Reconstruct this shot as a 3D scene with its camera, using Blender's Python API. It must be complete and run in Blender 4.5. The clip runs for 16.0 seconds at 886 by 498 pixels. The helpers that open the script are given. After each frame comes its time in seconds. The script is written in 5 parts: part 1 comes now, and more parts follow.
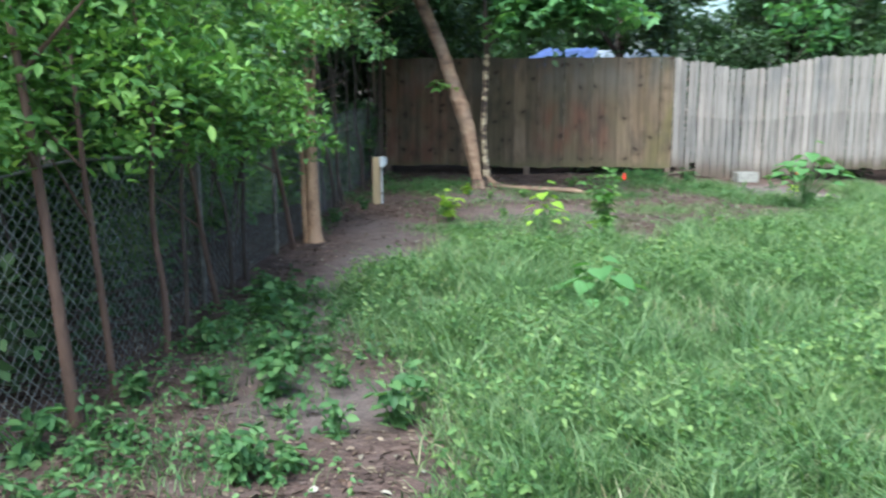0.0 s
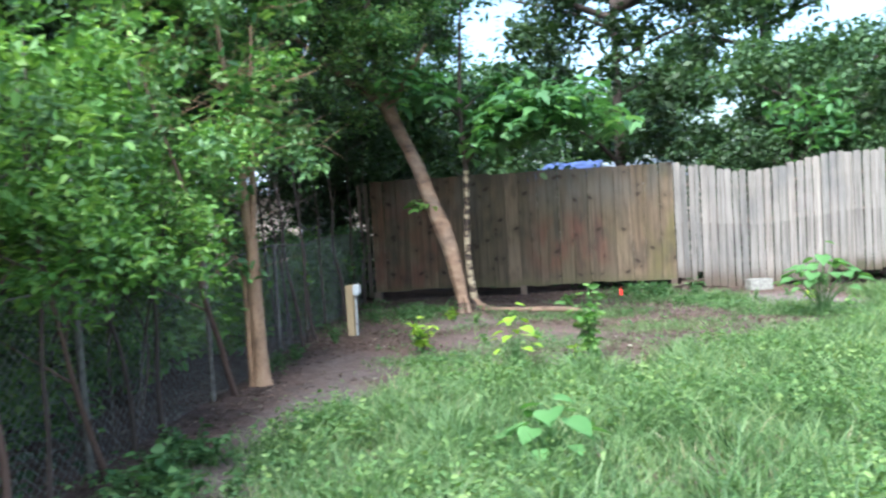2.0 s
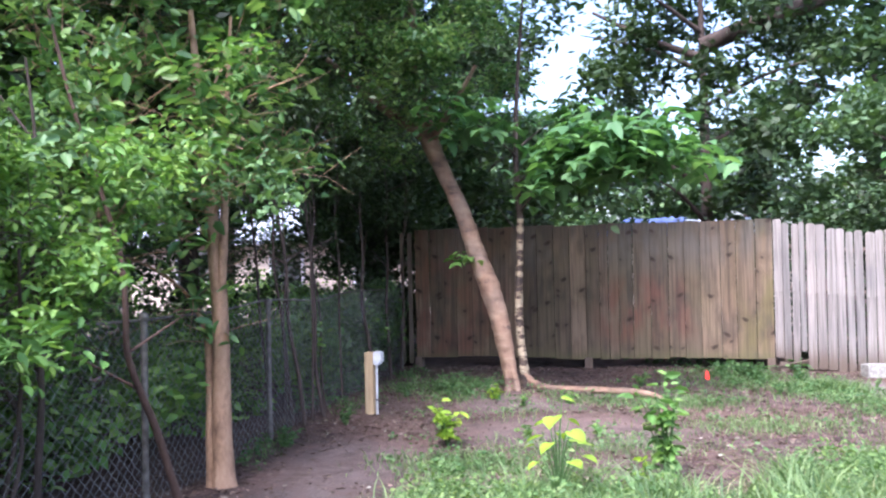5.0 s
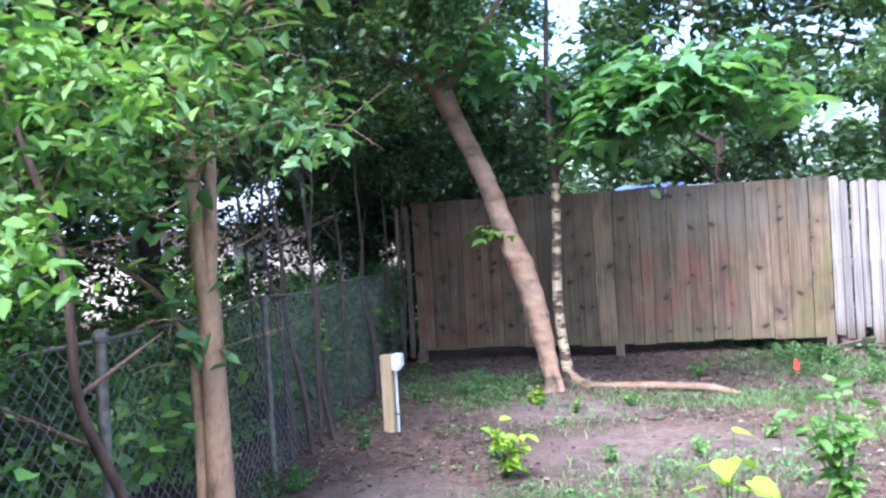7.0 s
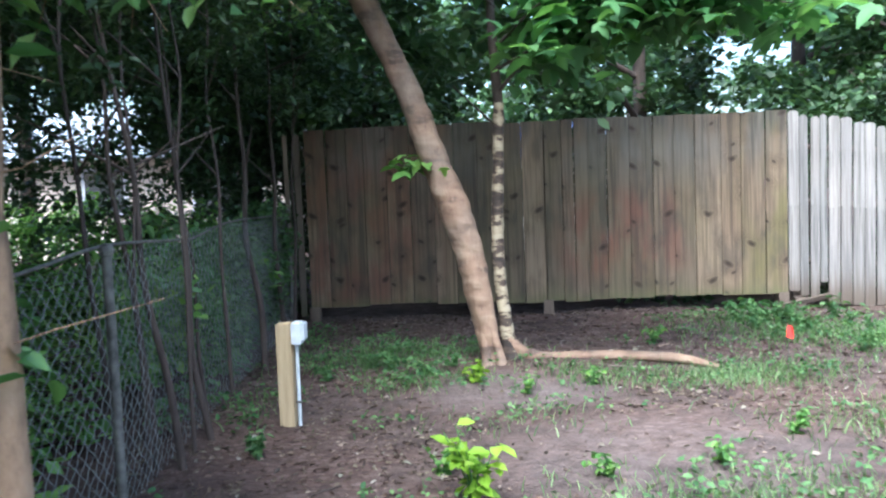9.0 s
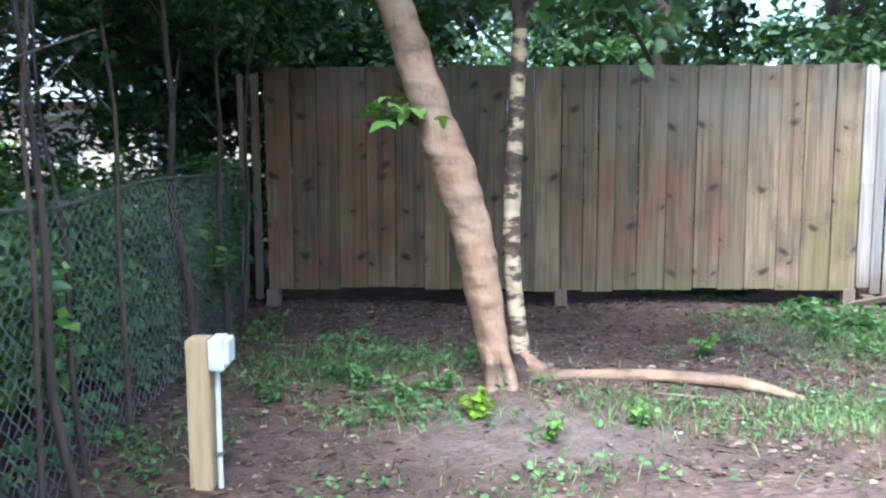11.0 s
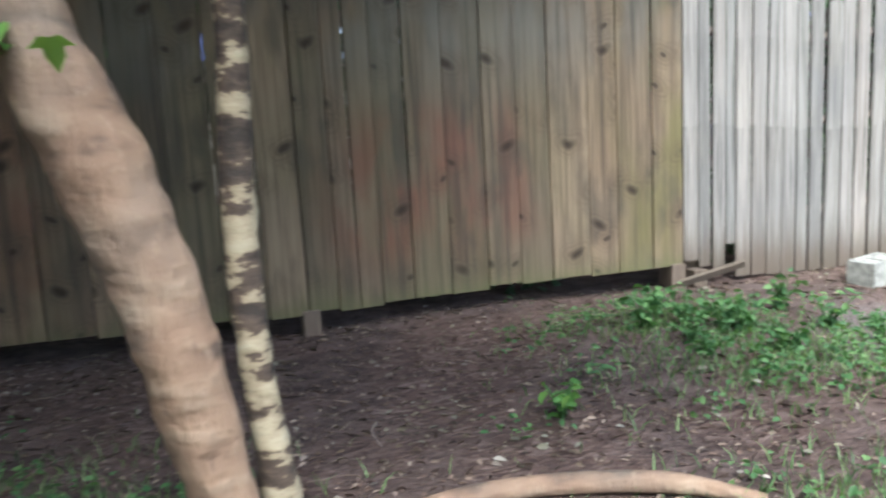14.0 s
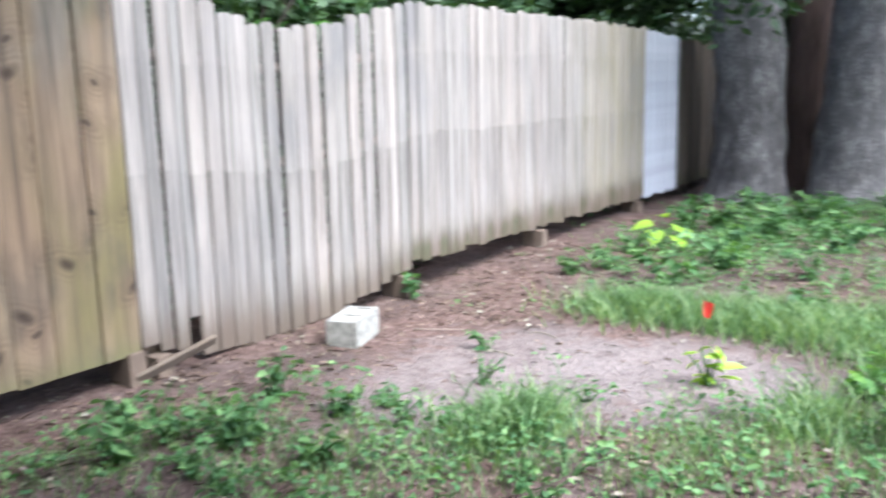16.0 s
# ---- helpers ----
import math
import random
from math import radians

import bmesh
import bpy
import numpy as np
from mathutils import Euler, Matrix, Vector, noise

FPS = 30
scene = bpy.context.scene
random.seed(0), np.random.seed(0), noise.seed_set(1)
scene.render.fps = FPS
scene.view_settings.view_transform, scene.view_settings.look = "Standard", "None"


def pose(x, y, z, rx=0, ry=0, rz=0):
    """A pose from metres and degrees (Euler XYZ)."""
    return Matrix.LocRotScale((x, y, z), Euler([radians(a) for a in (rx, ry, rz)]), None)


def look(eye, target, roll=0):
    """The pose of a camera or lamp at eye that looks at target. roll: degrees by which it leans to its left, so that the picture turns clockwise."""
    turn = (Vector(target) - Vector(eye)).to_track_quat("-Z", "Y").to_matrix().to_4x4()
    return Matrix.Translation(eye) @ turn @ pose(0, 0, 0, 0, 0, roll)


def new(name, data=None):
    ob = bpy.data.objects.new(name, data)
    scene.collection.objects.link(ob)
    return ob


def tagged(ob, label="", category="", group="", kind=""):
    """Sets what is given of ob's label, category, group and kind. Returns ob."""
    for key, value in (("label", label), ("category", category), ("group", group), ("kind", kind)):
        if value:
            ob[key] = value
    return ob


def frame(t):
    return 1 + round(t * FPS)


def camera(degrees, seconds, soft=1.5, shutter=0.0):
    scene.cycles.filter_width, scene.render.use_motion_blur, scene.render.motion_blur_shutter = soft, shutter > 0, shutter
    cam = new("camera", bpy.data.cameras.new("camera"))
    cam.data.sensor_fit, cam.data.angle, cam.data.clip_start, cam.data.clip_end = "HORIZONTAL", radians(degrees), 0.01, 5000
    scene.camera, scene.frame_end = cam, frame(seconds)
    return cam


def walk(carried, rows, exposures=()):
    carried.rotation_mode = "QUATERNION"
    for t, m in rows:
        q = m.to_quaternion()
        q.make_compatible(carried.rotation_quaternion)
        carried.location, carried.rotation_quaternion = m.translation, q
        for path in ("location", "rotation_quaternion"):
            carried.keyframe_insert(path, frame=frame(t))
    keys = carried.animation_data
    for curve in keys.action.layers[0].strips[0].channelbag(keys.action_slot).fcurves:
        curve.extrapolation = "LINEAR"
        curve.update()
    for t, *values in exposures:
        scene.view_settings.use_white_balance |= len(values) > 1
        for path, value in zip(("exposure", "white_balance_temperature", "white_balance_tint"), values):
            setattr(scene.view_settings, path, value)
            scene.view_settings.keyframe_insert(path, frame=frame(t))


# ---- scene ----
# ---- camera and walk ----
cam = camera(53.0, 16.0, soft=2.3, shutter=0.4)
PATH = [
    (0, (2.836, -15.412, 1.505), (2.603, -13.46, 1.141), -0.1),
    (0.5, (3.012, -15.239, 1.516), (2.588, -13.314, 1.18), -0.9),
    (1, (3.111, -15.009, 1.5), (2.701, -13.067, 1.256), -1.5),
    (1.5, (3.194, -14.723, 1.491), (2.823, -12.767, 1.299), -3.4),
    (2, (3.371, -14.404, 1.429), (3.068, -12.429, 1.339), -3.4),
    (2.5, (3.485, -14.107, 1.418), (3.335, -12.12, 1.251), -4.1),
    (3, (3.518, -13.778, 1.429), (3.379, -11.79, 1.26), -3.1),
    (3.5, (3.591, -13.474, 1.437), (3.387, -11.488, 1.321), -2.5),
    (4, (3.598, -13.104, 1.41), (3.299, -11.127, 1.361), -1.3),
    (4.5, (3.495, -12.768, 1.4), (3.171, -10.794, 1.391), -0.9),
    (5, (3.401, -12.399, 1.405), (2.933, -10.455, 1.445), -1.2),
    (7.5, (2.15, -10.489, 1.458), (1.817, -8.518, 1.388), -3.4),
    (8, (1.986, -10.197, 1.539), (1.796, -8.213, 1.374), -2.1),
    (8.2, (1.909, -10.052, 1.555), (1.777, -8.063, 1.386), -3.1),
    (8.5, (1.802, -9.736, 1.558), (1.72, -7.746, 1.371), -2.1),
    (8.7, (1.782, -9.472, 1.387), (1.697, -7.48, 1.236), -2.3),
    (11, (1.643, -7.37, 1.339), (1.595, -5.385, 1.099), -0.2),
    (11.5, (1.564, -6.876, 1.325), (1.558, -4.897, 1.034), -0.6),
    (12, (1.464, -6.469, 1.339), (1.488, -4.496, 1.015), -1.0),
    (12.5, (1.447, -6.048, 1.31), (1.2, -4.088, 0.997), -2.0),
    (13, (1.464, -5.6, 1.315), (1.478, -3.624, 1.003), -1.4),
    (13.5, (1.554, -5.249, 1.331), (1.904, -3.305, 1.021), -2.6),
    (14, (1.718, -4.925, 1.325), (2.305, -3.047, 0.965), -3.2),
    (14.5, (1.799, -4.529, 1.329), (2.685, -2.778, 0.945), -2.1),
    (15, (1.913, -4.255, 1.354), (3.048, -2.649, 0.988), -0.7),
    (15.5, (2.063, -3.963, 1.375), (3.414, -2.529, 1.029), -1.8),
    (16, (2.138, -3.669, 1.399), (3.774, -2.579, 1.032), -1.4),
]
EXPOSURES = [(0, 1.95, 5550, -1), (0.5, 2.2, 5550, 0), (2, 2.3, 5650, 3), (3.5, 2.2, 5900, 12), (4.5, 2.3, 5900, 20), (5.2, 2.65, 5600, 24), (7.4, 2.9, 5300, 14), (8, 2.8, 5300, 8), (8.6, 2.55, 5350, 4), (11, 2.9, 5300, 5), (12, 3.0, 5250, 4), (13, 3.42, 5350, 2), (13.5, 2.9, 5500, 0), (14, 2.28, 5650, 1), (14.5, 1.78, 5750, 2), (15, 1.62, 5750, 3), (15.5, 2.05, 5650, 6), (16, 2.55, 5600, 8)]
walk(cam, [(t, look(eye, target, roll)) for t, eye, target, roll in PATH], EXPOSURES)

# ---- world and sun ----
SUN_ELEVATION, SUN_HEADING = 57.0, 191.0
world = bpy.data.worlds.new("sky")
scene.world = world
world.use_nodes = True
wn, wl = world.node_tree.nodes, world.node_tree.links
sky = wn.new("ShaderNodeTexSky")
sky.sky_type, sky.sun_disc = "NISHITA", False
sky.sun_elevation, sky.sun_rotation = radians(SUN_ELEVATION), radians(SUN_HEADING)
sky.air_density, sky.dust_density, sky.ozone_density = 1.0, 4.0, 1.0
wl.new(sky.outputs[0], wn["Background"].inputs[0])
wn["Background"].inputs[1].default_value = 0.115
sun = new("sun", bpy.data.lights.new("sun", "SUN"))
sun.data.energy, sun.data.angle, sun.data.color = 2.2, radians(35), (1.0, 0.97, 0.92)
h, e = radians(SUN_HEADING), radians(SUN_ELEVATION)
sun.matrix_world = look((math.sin(h) * math.cos(e) * 30, math.cos(h) * math.cos(e) * 30, math.sin(e) * 30), (0, 0, 0))

# ---- mesh helpers ----

def np_mesh(name, verts, faces, smooth=False):
    """A mesh from an array of places and an array of faces of one size."""
    verts, faces = np.asarray(verts, np.float32), np.asarray(faces, np.int32)
    me = bpy.data.meshes.new(name)
    n, k = faces.shape
    me.vertices.add(len(verts))
    me.vertices.foreach_set("co", verts.ravel())
    me.loops.add(n * k)
    me.loops.foreach_set("vertex_index", faces.ravel())
    me.polygons.add(n)
    me.polygons.foreach_set("loop_start", np.arange(0, n * k, k, dtype=np.int32))
    me.update(calc_edges=True)
    me.validate()
    if smooth:
        me.polygons.foreach_set("use_smooth", np.ones(len(me.polygons), dtype=bool))
    return me


def part(name, data, material, parent=None, label=""):
    """One mesh object from a bmesh or a mesh, under a thing where one is given."""
    if isinstance(data, bmesh.types.BMesh):
        me = bpy.data.meshes.new(name)
        data.to_mesh(me)
        data.free()
        data = me
    if material and not data.materials:
        data.materials.append(material)
    ob = new(name, data)
    if parent:
        ob.parent = parent
    return tagged(ob, label)


def thing(name, place, label, category, group="", kind=""):
    ob = new(name)
    ob.empty_display_size = 0.1
    ob.location = place
    return tagged(ob, label, category, group, kind)


def box(bm, x0, x1, y0, y1, z0, z1, bevel=0.0):
    m = Matrix.LocRotScale(((x0 + x1) / 2, (y0 + y1) / 2, (z0 + z1) / 2), None, (x1 - x0, y1 - y0, z1 - z0))
    made = bmesh.ops.create_cube(bm, size=1, matrix=m)
    if bevel:
        edges = list({e for v in made["verts"] for e in v.link_edges})
        bmesh.ops.bevel(bm, geom=edges, offset=bevel, segments=2, affect="EDGES")
    return bm


def spline(points, steps):
    """A smooth line through points (Catmull-Rom); each row may hold more than a place."""
    p = np.asarray(points, float)
    p = np.vstack([2 * p[0] - p[1], p, 2 * p[-1] - p[-2]])
    out = []
    for i in range(1, len(p) - 2):
        for t in np.arange(steps) / steps:
            a, b, c, d = p[i - 1 : i + 3]
            out.append(0.5 * (2 * b + (c - a) * t + (2 * a - 5 * b + 4 * c - d) * t * t + (3 * b - a - 3 * c + d) * t**3))
    return np.array(out + [p[-2]])


def tube(rows, steps=4, sides=10, rough=0.04, lobes=0.0, freq=6.0, rings=0.0):
    """Places and quads of a round limb along rows of x, y, z, radius, with an uneven skin."""
    line = spline(rows, steps)
    pts, rad = line[:, :3], np.maximum(line[:, 3], 0.001)
    way = np.gradient(pts, axis=0)
    way /= np.linalg.norm(way, axis=1, keepdims=True) + 1e-9
    ref = np.tile([0.0, 1.0, 0.0], (len(way), 1))
    ref[np.abs(way[:, 1]) > 0.9] = [1.0, 0, 0]
    u = np.cross(way, ref)
    u /= np.linalg.norm(u, axis=1, keepdims=True)
    v = np.cross(way, u)
    ang = np.arange(sides) / sides * 2 * np.pi
    verts = []
    for i in range(len(pts)):
        for a in ang:
            n = noise.noise(Vector((math.cos(a) * 1.3 + pts[i, 0], math.sin(a) * 1.3 + pts[i, 1], pts[i, 2] * freq))) if rough else 0.0
            low = max(0.0, 1 - i / (len(pts) * 0.35))
            if rings:
                n += rings / max(rough, 0.01) * noise.noise(Vector((math.cos(a) * 0.5, math.sin(a) * 0.5, pts[i, 2] * 17.0)))
            r = rad[i] * (1 + rough * 2 * n + lobes * low * math.sin(5 * a + 1))
            verts.append(pts[i] + r * (math.cos(a) * u[i] + math.sin(a) * v[i]))
    verts = np.array(verts)
    i, j = np.meshgrid(np.arange(len(pts) - 1), np.arange(sides), indexing="ij")
    i, j = i.ravel(), j.ravel()
    k = (j + 1) % sides
    faces = np.stack([i * sides + j, i * sides + k, (i + 1) * sides + k, (i + 1) * sides + j], 1)
    return verts, faces


def joined(pieces):
    """Several pairs of places and faces as one pair."""
    verts, faces, n = [], [], 0
    for v, f in pieces:
        verts.append(v)
        faces.append(f + n)
        n += len(v)
    return np.vstack(verts), np.vstack(faces)


def unit(a):
    return a / (np.linalg.norm(a, axis=-1, keepdims=True) + 1e-9)


def leaves(places, size, rng, droop=0.3, wide=0.45, ways=None, vary=0.35):
    """Folded oval leaves, two quads each, one at each place, pointing along ways or anywhere."""
    n = len(places)
    if ways is None:
        ways = rng.normal(size=(n, 3)) * [1, 1, 0.5]
    ways = unit(ways + np.array([0, 0, -droop]))
    side = unit(np.cross(ways, rng.normal(size=(n, 3)) * 0.45 + [0, 0, 1]))
    up = np.cross(side, ways)
    s = (size * (1 + vary * rng.uniform(-1, 1, n)))[:, None]
    w = wide * s * 0.5
    b = places
    verts = np.stack([
        b,
        b + ways * s * 0.3 - side * w + up * w * 0.35,
        b + ways * s * 0.68 - side * w * 0.85 + up * w * 0.25,
        b + ways * s - up * s * 0.10,
        b + ways * s * 0.68 + side * w * 0.85 + up * w * 0.25,
        b + ways * s * 0.3 + side * w + up * w * 0.35,
    ], 1).reshape(-1, 3)
    at = np.arange(n)[:, None] * 6
    faces = np.concatenate([at + [0, 1, 2, 3], at + [0, 3, 4, 5]], 0)
    return verts, faces


def lobed(places, size, rng, droop=0.3, vary=0.35):
    """Broad leaves of three pointed lobes, lying nearly level with drooping tips."""
    n = len(places)
    way = unit(rng.normal(size=(n, 3)) * [1, 1, 0.12] + [0, 0, -droop])
    side = unit(np.cross(way, rng.normal(size=(n, 3)) * 0.22 + [0, 0, 1]))
    up = np.cross(side, way)
    s = (size * (1 + vary * rng.uniform(-1, 1, n)))[:, None]
    b = places
    verts = np.stack([
        b,
        b - way * s * 0.05 - side * s * 0.22,
        b + way * s * 0.22 - side * s * 0.52 - up * s * 0.10,
        b + way * s * 0.36 - side * s * 0.24 + up * s * 0.03,
        b + way * s * 0.66 - side * s * 0.22,
        b + way * s * 1.0 - up * s * 0.20,
        b + way * s * 0.66 + side * s * 0.22,
        b + way * s * 0.36 + side * s * 0.24 + up * s * 0.03,
        b + way * s * 0.22 + side * s * 0.52 - up * s * 0.10,
        b - way * s * 0.05 + side * s * 0.22,
    ], 1).reshape(-1, 3)
    at = np.arange(n)[:, None] * 10
    return verts, np.concatenate([at + [0, 1, 2, 3], at + [0, 3, 4, 5], at + [0, 5, 6, 7], at + [0, 7, 8, 9]], 0)


def kites(places, size, rng, droop=0.3, wide=0.5, vary=0.35):
    """Simpler leaves for far crowns: one bent quad each."""
    n = len(places)
    ways = unit(rng.normal(size=(n, 3)) * [1, 1, 0.5] + [0, 0, -droop])
    side = unit(np.cross(ways, rng.normal(size=(n, 3)) * 0.5 + [0, 0, 1]))
    s = (size * (1 + vary * rng.uniform(-1, 1, n)))[:, None]
    w = wide * s * 0.5
    verts = np.stack([places, places + ways * s * 0.45 - side * w, places + ways * s, places + ways * s * 0.45 + side * w + np.cross(side, ways) * w * 0.3], 1).reshape(-1, 3)
    return verts, np.arange(n * 4).reshape(-1, 4)


def ball(n, rng, centre, radius):
    """Places spread in an oval clump, denser near its skin."""
    d = unit(rng.normal(size=(n, 3))) * (rng.uniform(0.15, 1, n) ** 0.5)[:, None]
    return np.asarray(centre) + d * np.asarray(radius)


def blades(xy, base_z, height, rng, width=0.006, lean=0.5):
    """Bent grass blades: a quad and a tip each, as triangles."""
    n = len(xy)
    a, turn = rng.uniform(0, 2 * np.pi, n), rng.uniform(0, 2 * np.pi, n)
    h = height * rng.uniform(0.45, 1.15, n)
    out = h * lean * rng.uniform(0.2, 1.3, n)
    d = np.stack([np.cos(a), np.sin(a), 0 * a], 1)
    s = np.stack([np.cos(turn), np.sin(turn), 0 * a], 1) * (width * rng.uniform(0.7, 1.4, n) / 2)[:, None]
    b = np.column_stack([xy, base_z])
    z = np.array([[0, 0, 1.0]])
    m = b + d * (out * 0.35)[:, None] + z * (h * 0.6)[:, None]
    t = b + d * out[:, None] + z * (h * 0.92)[:, None]
    verts = np.stack([b - s, b + s, m - s * 0.8, m + s * 0.8, t], 1).reshape(-1, 3)
    at = np.arange(n)[:, None] * 5
    faces = np.concatenate([at + [0, 1, 3], at + [0, 3, 2], at + [2, 3, 4]], 0)
    return verts, faces


# ---- materials ----
def nodes_of(name):
    m = bpy.data.materials.new(name)
    m.use_nodes = True
    nt = m.node_tree
    return m, nt, nt.nodes["Principled BSDF"]


def noise_node(nt, scale, detail=4.0, stretch=(1, 1, 1), space="Object", rough=0.55, offset=None):
    tc, mp, n = nt.nodes.new("ShaderNodeTexCoord"), nt.nodes.new("ShaderNodeMapping"), nt.nodes.new("ShaderNodeTexNoise")
    nt.links.new(tc.outputs[space], mp.inputs[0])
    mp.inputs["Scale"].default_value = stretch
    if offset:
        nt.links.new(offset, mp.inputs["Location"])
    nt.links.new(mp.outputs[0], n.inputs["Vector"])
    n.inputs["Scale"].default_value, n.inputs["Detail"].default_value, n.inputs["Roughness"].default_value = scale, detail, rough
    return n.outputs["Fac"]


def ramp(nt, value, stops):
    r = nt.nodes.new("ShaderNodeValToRGB")
    el = r.color_ramp.elements
    while len(el) < len(stops):
        el.new(0.5)
    for e, (p, c) in zip(el, stops):
        e.position, e.color = p, (*c, 1) if len(c) == 3 else c
    nt.links.new(value, r.inputs[0])
    return r.outputs[0]


def mix(nt, fac, a, b, kind="MIX"):
    m = nt.nodes.new("ShaderNodeMix")
    m.data_type, m.blend_type = "RGBA", kind
    for socket, v in ((m.inputs[0], fac), (m.inputs[6], a), (m.inputs[7], b)):
        if isinstance(v, (int, float)):
            socket.default_value = v
        elif isinstance(v, tuple):
            socket.default_value = (*v, 1)
        else:
            nt.links.new(v, socket)
    return m.outputs[2]


def calc(nt, kind, a, b=0.0, clamp=False):
    m = nt.nodes.new("ShaderNodeMath")
    m.operation, m.use_clamp = kind, clamp
    for socket, v in ((m.inputs[0], a), (m.inputs[1], b)):
        if isinstance(v, (int, float)):
            socket.default_value = v
        else:
            nt.links.new(v, socket)
    return m.outputs[0]


def step(nt, value, low, high):
    m = nt.nodes.new("ShaderNodeMapRange")
    m.interpolation_type = "SMOOTHSTEP"
    nt.links.new(value, m.inputs[0])
    m.inputs[1].default_value, m.inputs[2].default_value = low, high
    return m.outputs[0]


def bump(nt, shader, height, strength=0.3, distance=0.01):
    b = nt.nodes.new("ShaderNodeBump")
    b.inputs["Strength"].default_value, b.inputs["Distance"].default_value = strength, distance
    nt.links.new(height, b.inputs["Height"])
    nt.links.new(b.outputs[0], shader.inputs["Normal"])


def leaf_material(name, dark, mid, light, gloss=0.45, glow=0.35):
    """Leaves: varied by leaf and by clump, letting some light through."""
    m, nt, sh = nodes_of(name)
    geo = nt.nodes.new("ShaderNodeNewGeometry")
    c = ramp(nt, geo.outputs["Random Per Island"], [(0.0, dark), (0.5, mid), (1.0, light)])
    big = noise_node(nt, 1.6, 2.0)
    c = mix(nt, step(nt, big, 0.35, 0.7), mix(nt, 1.0, c, (0.62, 0.72, 0.62), "MULTIPLY"), c)
    nt.links.new(c, sh.inputs["Base Color"])
    sh.inputs["Roughness"].default_value = gloss
    sh.inputs["Specular IOR Level"].default_value = 0.35
    tr, add = nt.nodes.new("ShaderNodeBsdfTranslucent"), nt.nodes.new("ShaderNodeMixShader")
    nt.links.new(mix(nt, 1.0, c, (1.25, 1.3, 0.6), "MULTIPLY"), tr.inputs[0])
    add.inputs[0].default_value = glow
    nt.links.new(sh.outputs[0], add.inputs[1])
    nt.links.new(tr.outputs[0], add.inputs[2])
    nt.links.new(add.outputs[0], nt.nodes["Material Output"].inputs[0])
    return m


def bark_material(name, stops, scale=6.0, stretch=(1, 1, 0.35), rough=0.85, relief=0.5, small=0.3, flakes=None):
    m, nt, sh = nodes_of(name)
    a, b = noise_node(nt, scale, 5.0, stretch), noise_node(nt, scale * 6, 4.0, flakes or stretch)
    v = calc(nt, "ADD", calc(nt, "MULTIPLY", a, 1 - small), calc(nt, "MULTIPLY", b, small))
    nt.links.new(ramp(nt, v, stops), sh.inputs["Base Color"])
    sh.inputs["Roughness"].default_value = rough
    bump(nt, sh, b, relief, 0.02)
    return m


def ringed_bark(name):
    """Smooth tan bark crossed by uneven rings, with flaking pale plates and short cracks."""
    m, nt, sh = nodes_of(name)
    big, ring = noise_node(nt, 2.6, 3.0, (1, 1, 0.8)), noise_node(nt, 3.6, 3.0, (1.0, 1.0, 2.5), rough=0.5)
    flake, crack = noise_node(nt, 26.0, 4.0, (1, 1, 0.8)), noise_node(nt, 16.0, 5.0, (2.4, 2.4, 0.45), rough=0.65)
    c = ramp(nt, ring, [(0.35, (0.085, 0.054, 0.038)), (0.44, (0.185, 0.112, 0.073)), (0.56, (0.225, 0.142, 0.093)), (0.70, (0.30, 0.215, 0.15))])
    c = mix(nt, calc(nt, "MULTIPLY", step(nt, big, 0.45, 0.68), 0.5), c, (0.19, 0.15, 0.118))
    c = mix(nt, calc(nt, "MULTIPLY", step(nt, flake, 0.55, 0.7), 0.35), c, (0.30, 0.21, 0.148))
    c = mix(nt, calc(nt, "MULTIPLY", step(nt, crack, 0.6, 0.72), 0.7), c, (0.075, 0.046, 0.034))
    nt.links.new(c, sh.inputs["Base Color"])
    sh.inputs["Roughness"].default_value = 0.82
    bump(nt, sh, calc(nt, "SUBTRACT", calc(nt, "ADD", calc(nt, "MULTIPLY", ring, 1.6), calc(nt, "MULTIPLY", flake, 0.4)), calc(nt, "MULTIPLY", crack, 0.6)), 0.7, 0.022)
    return m


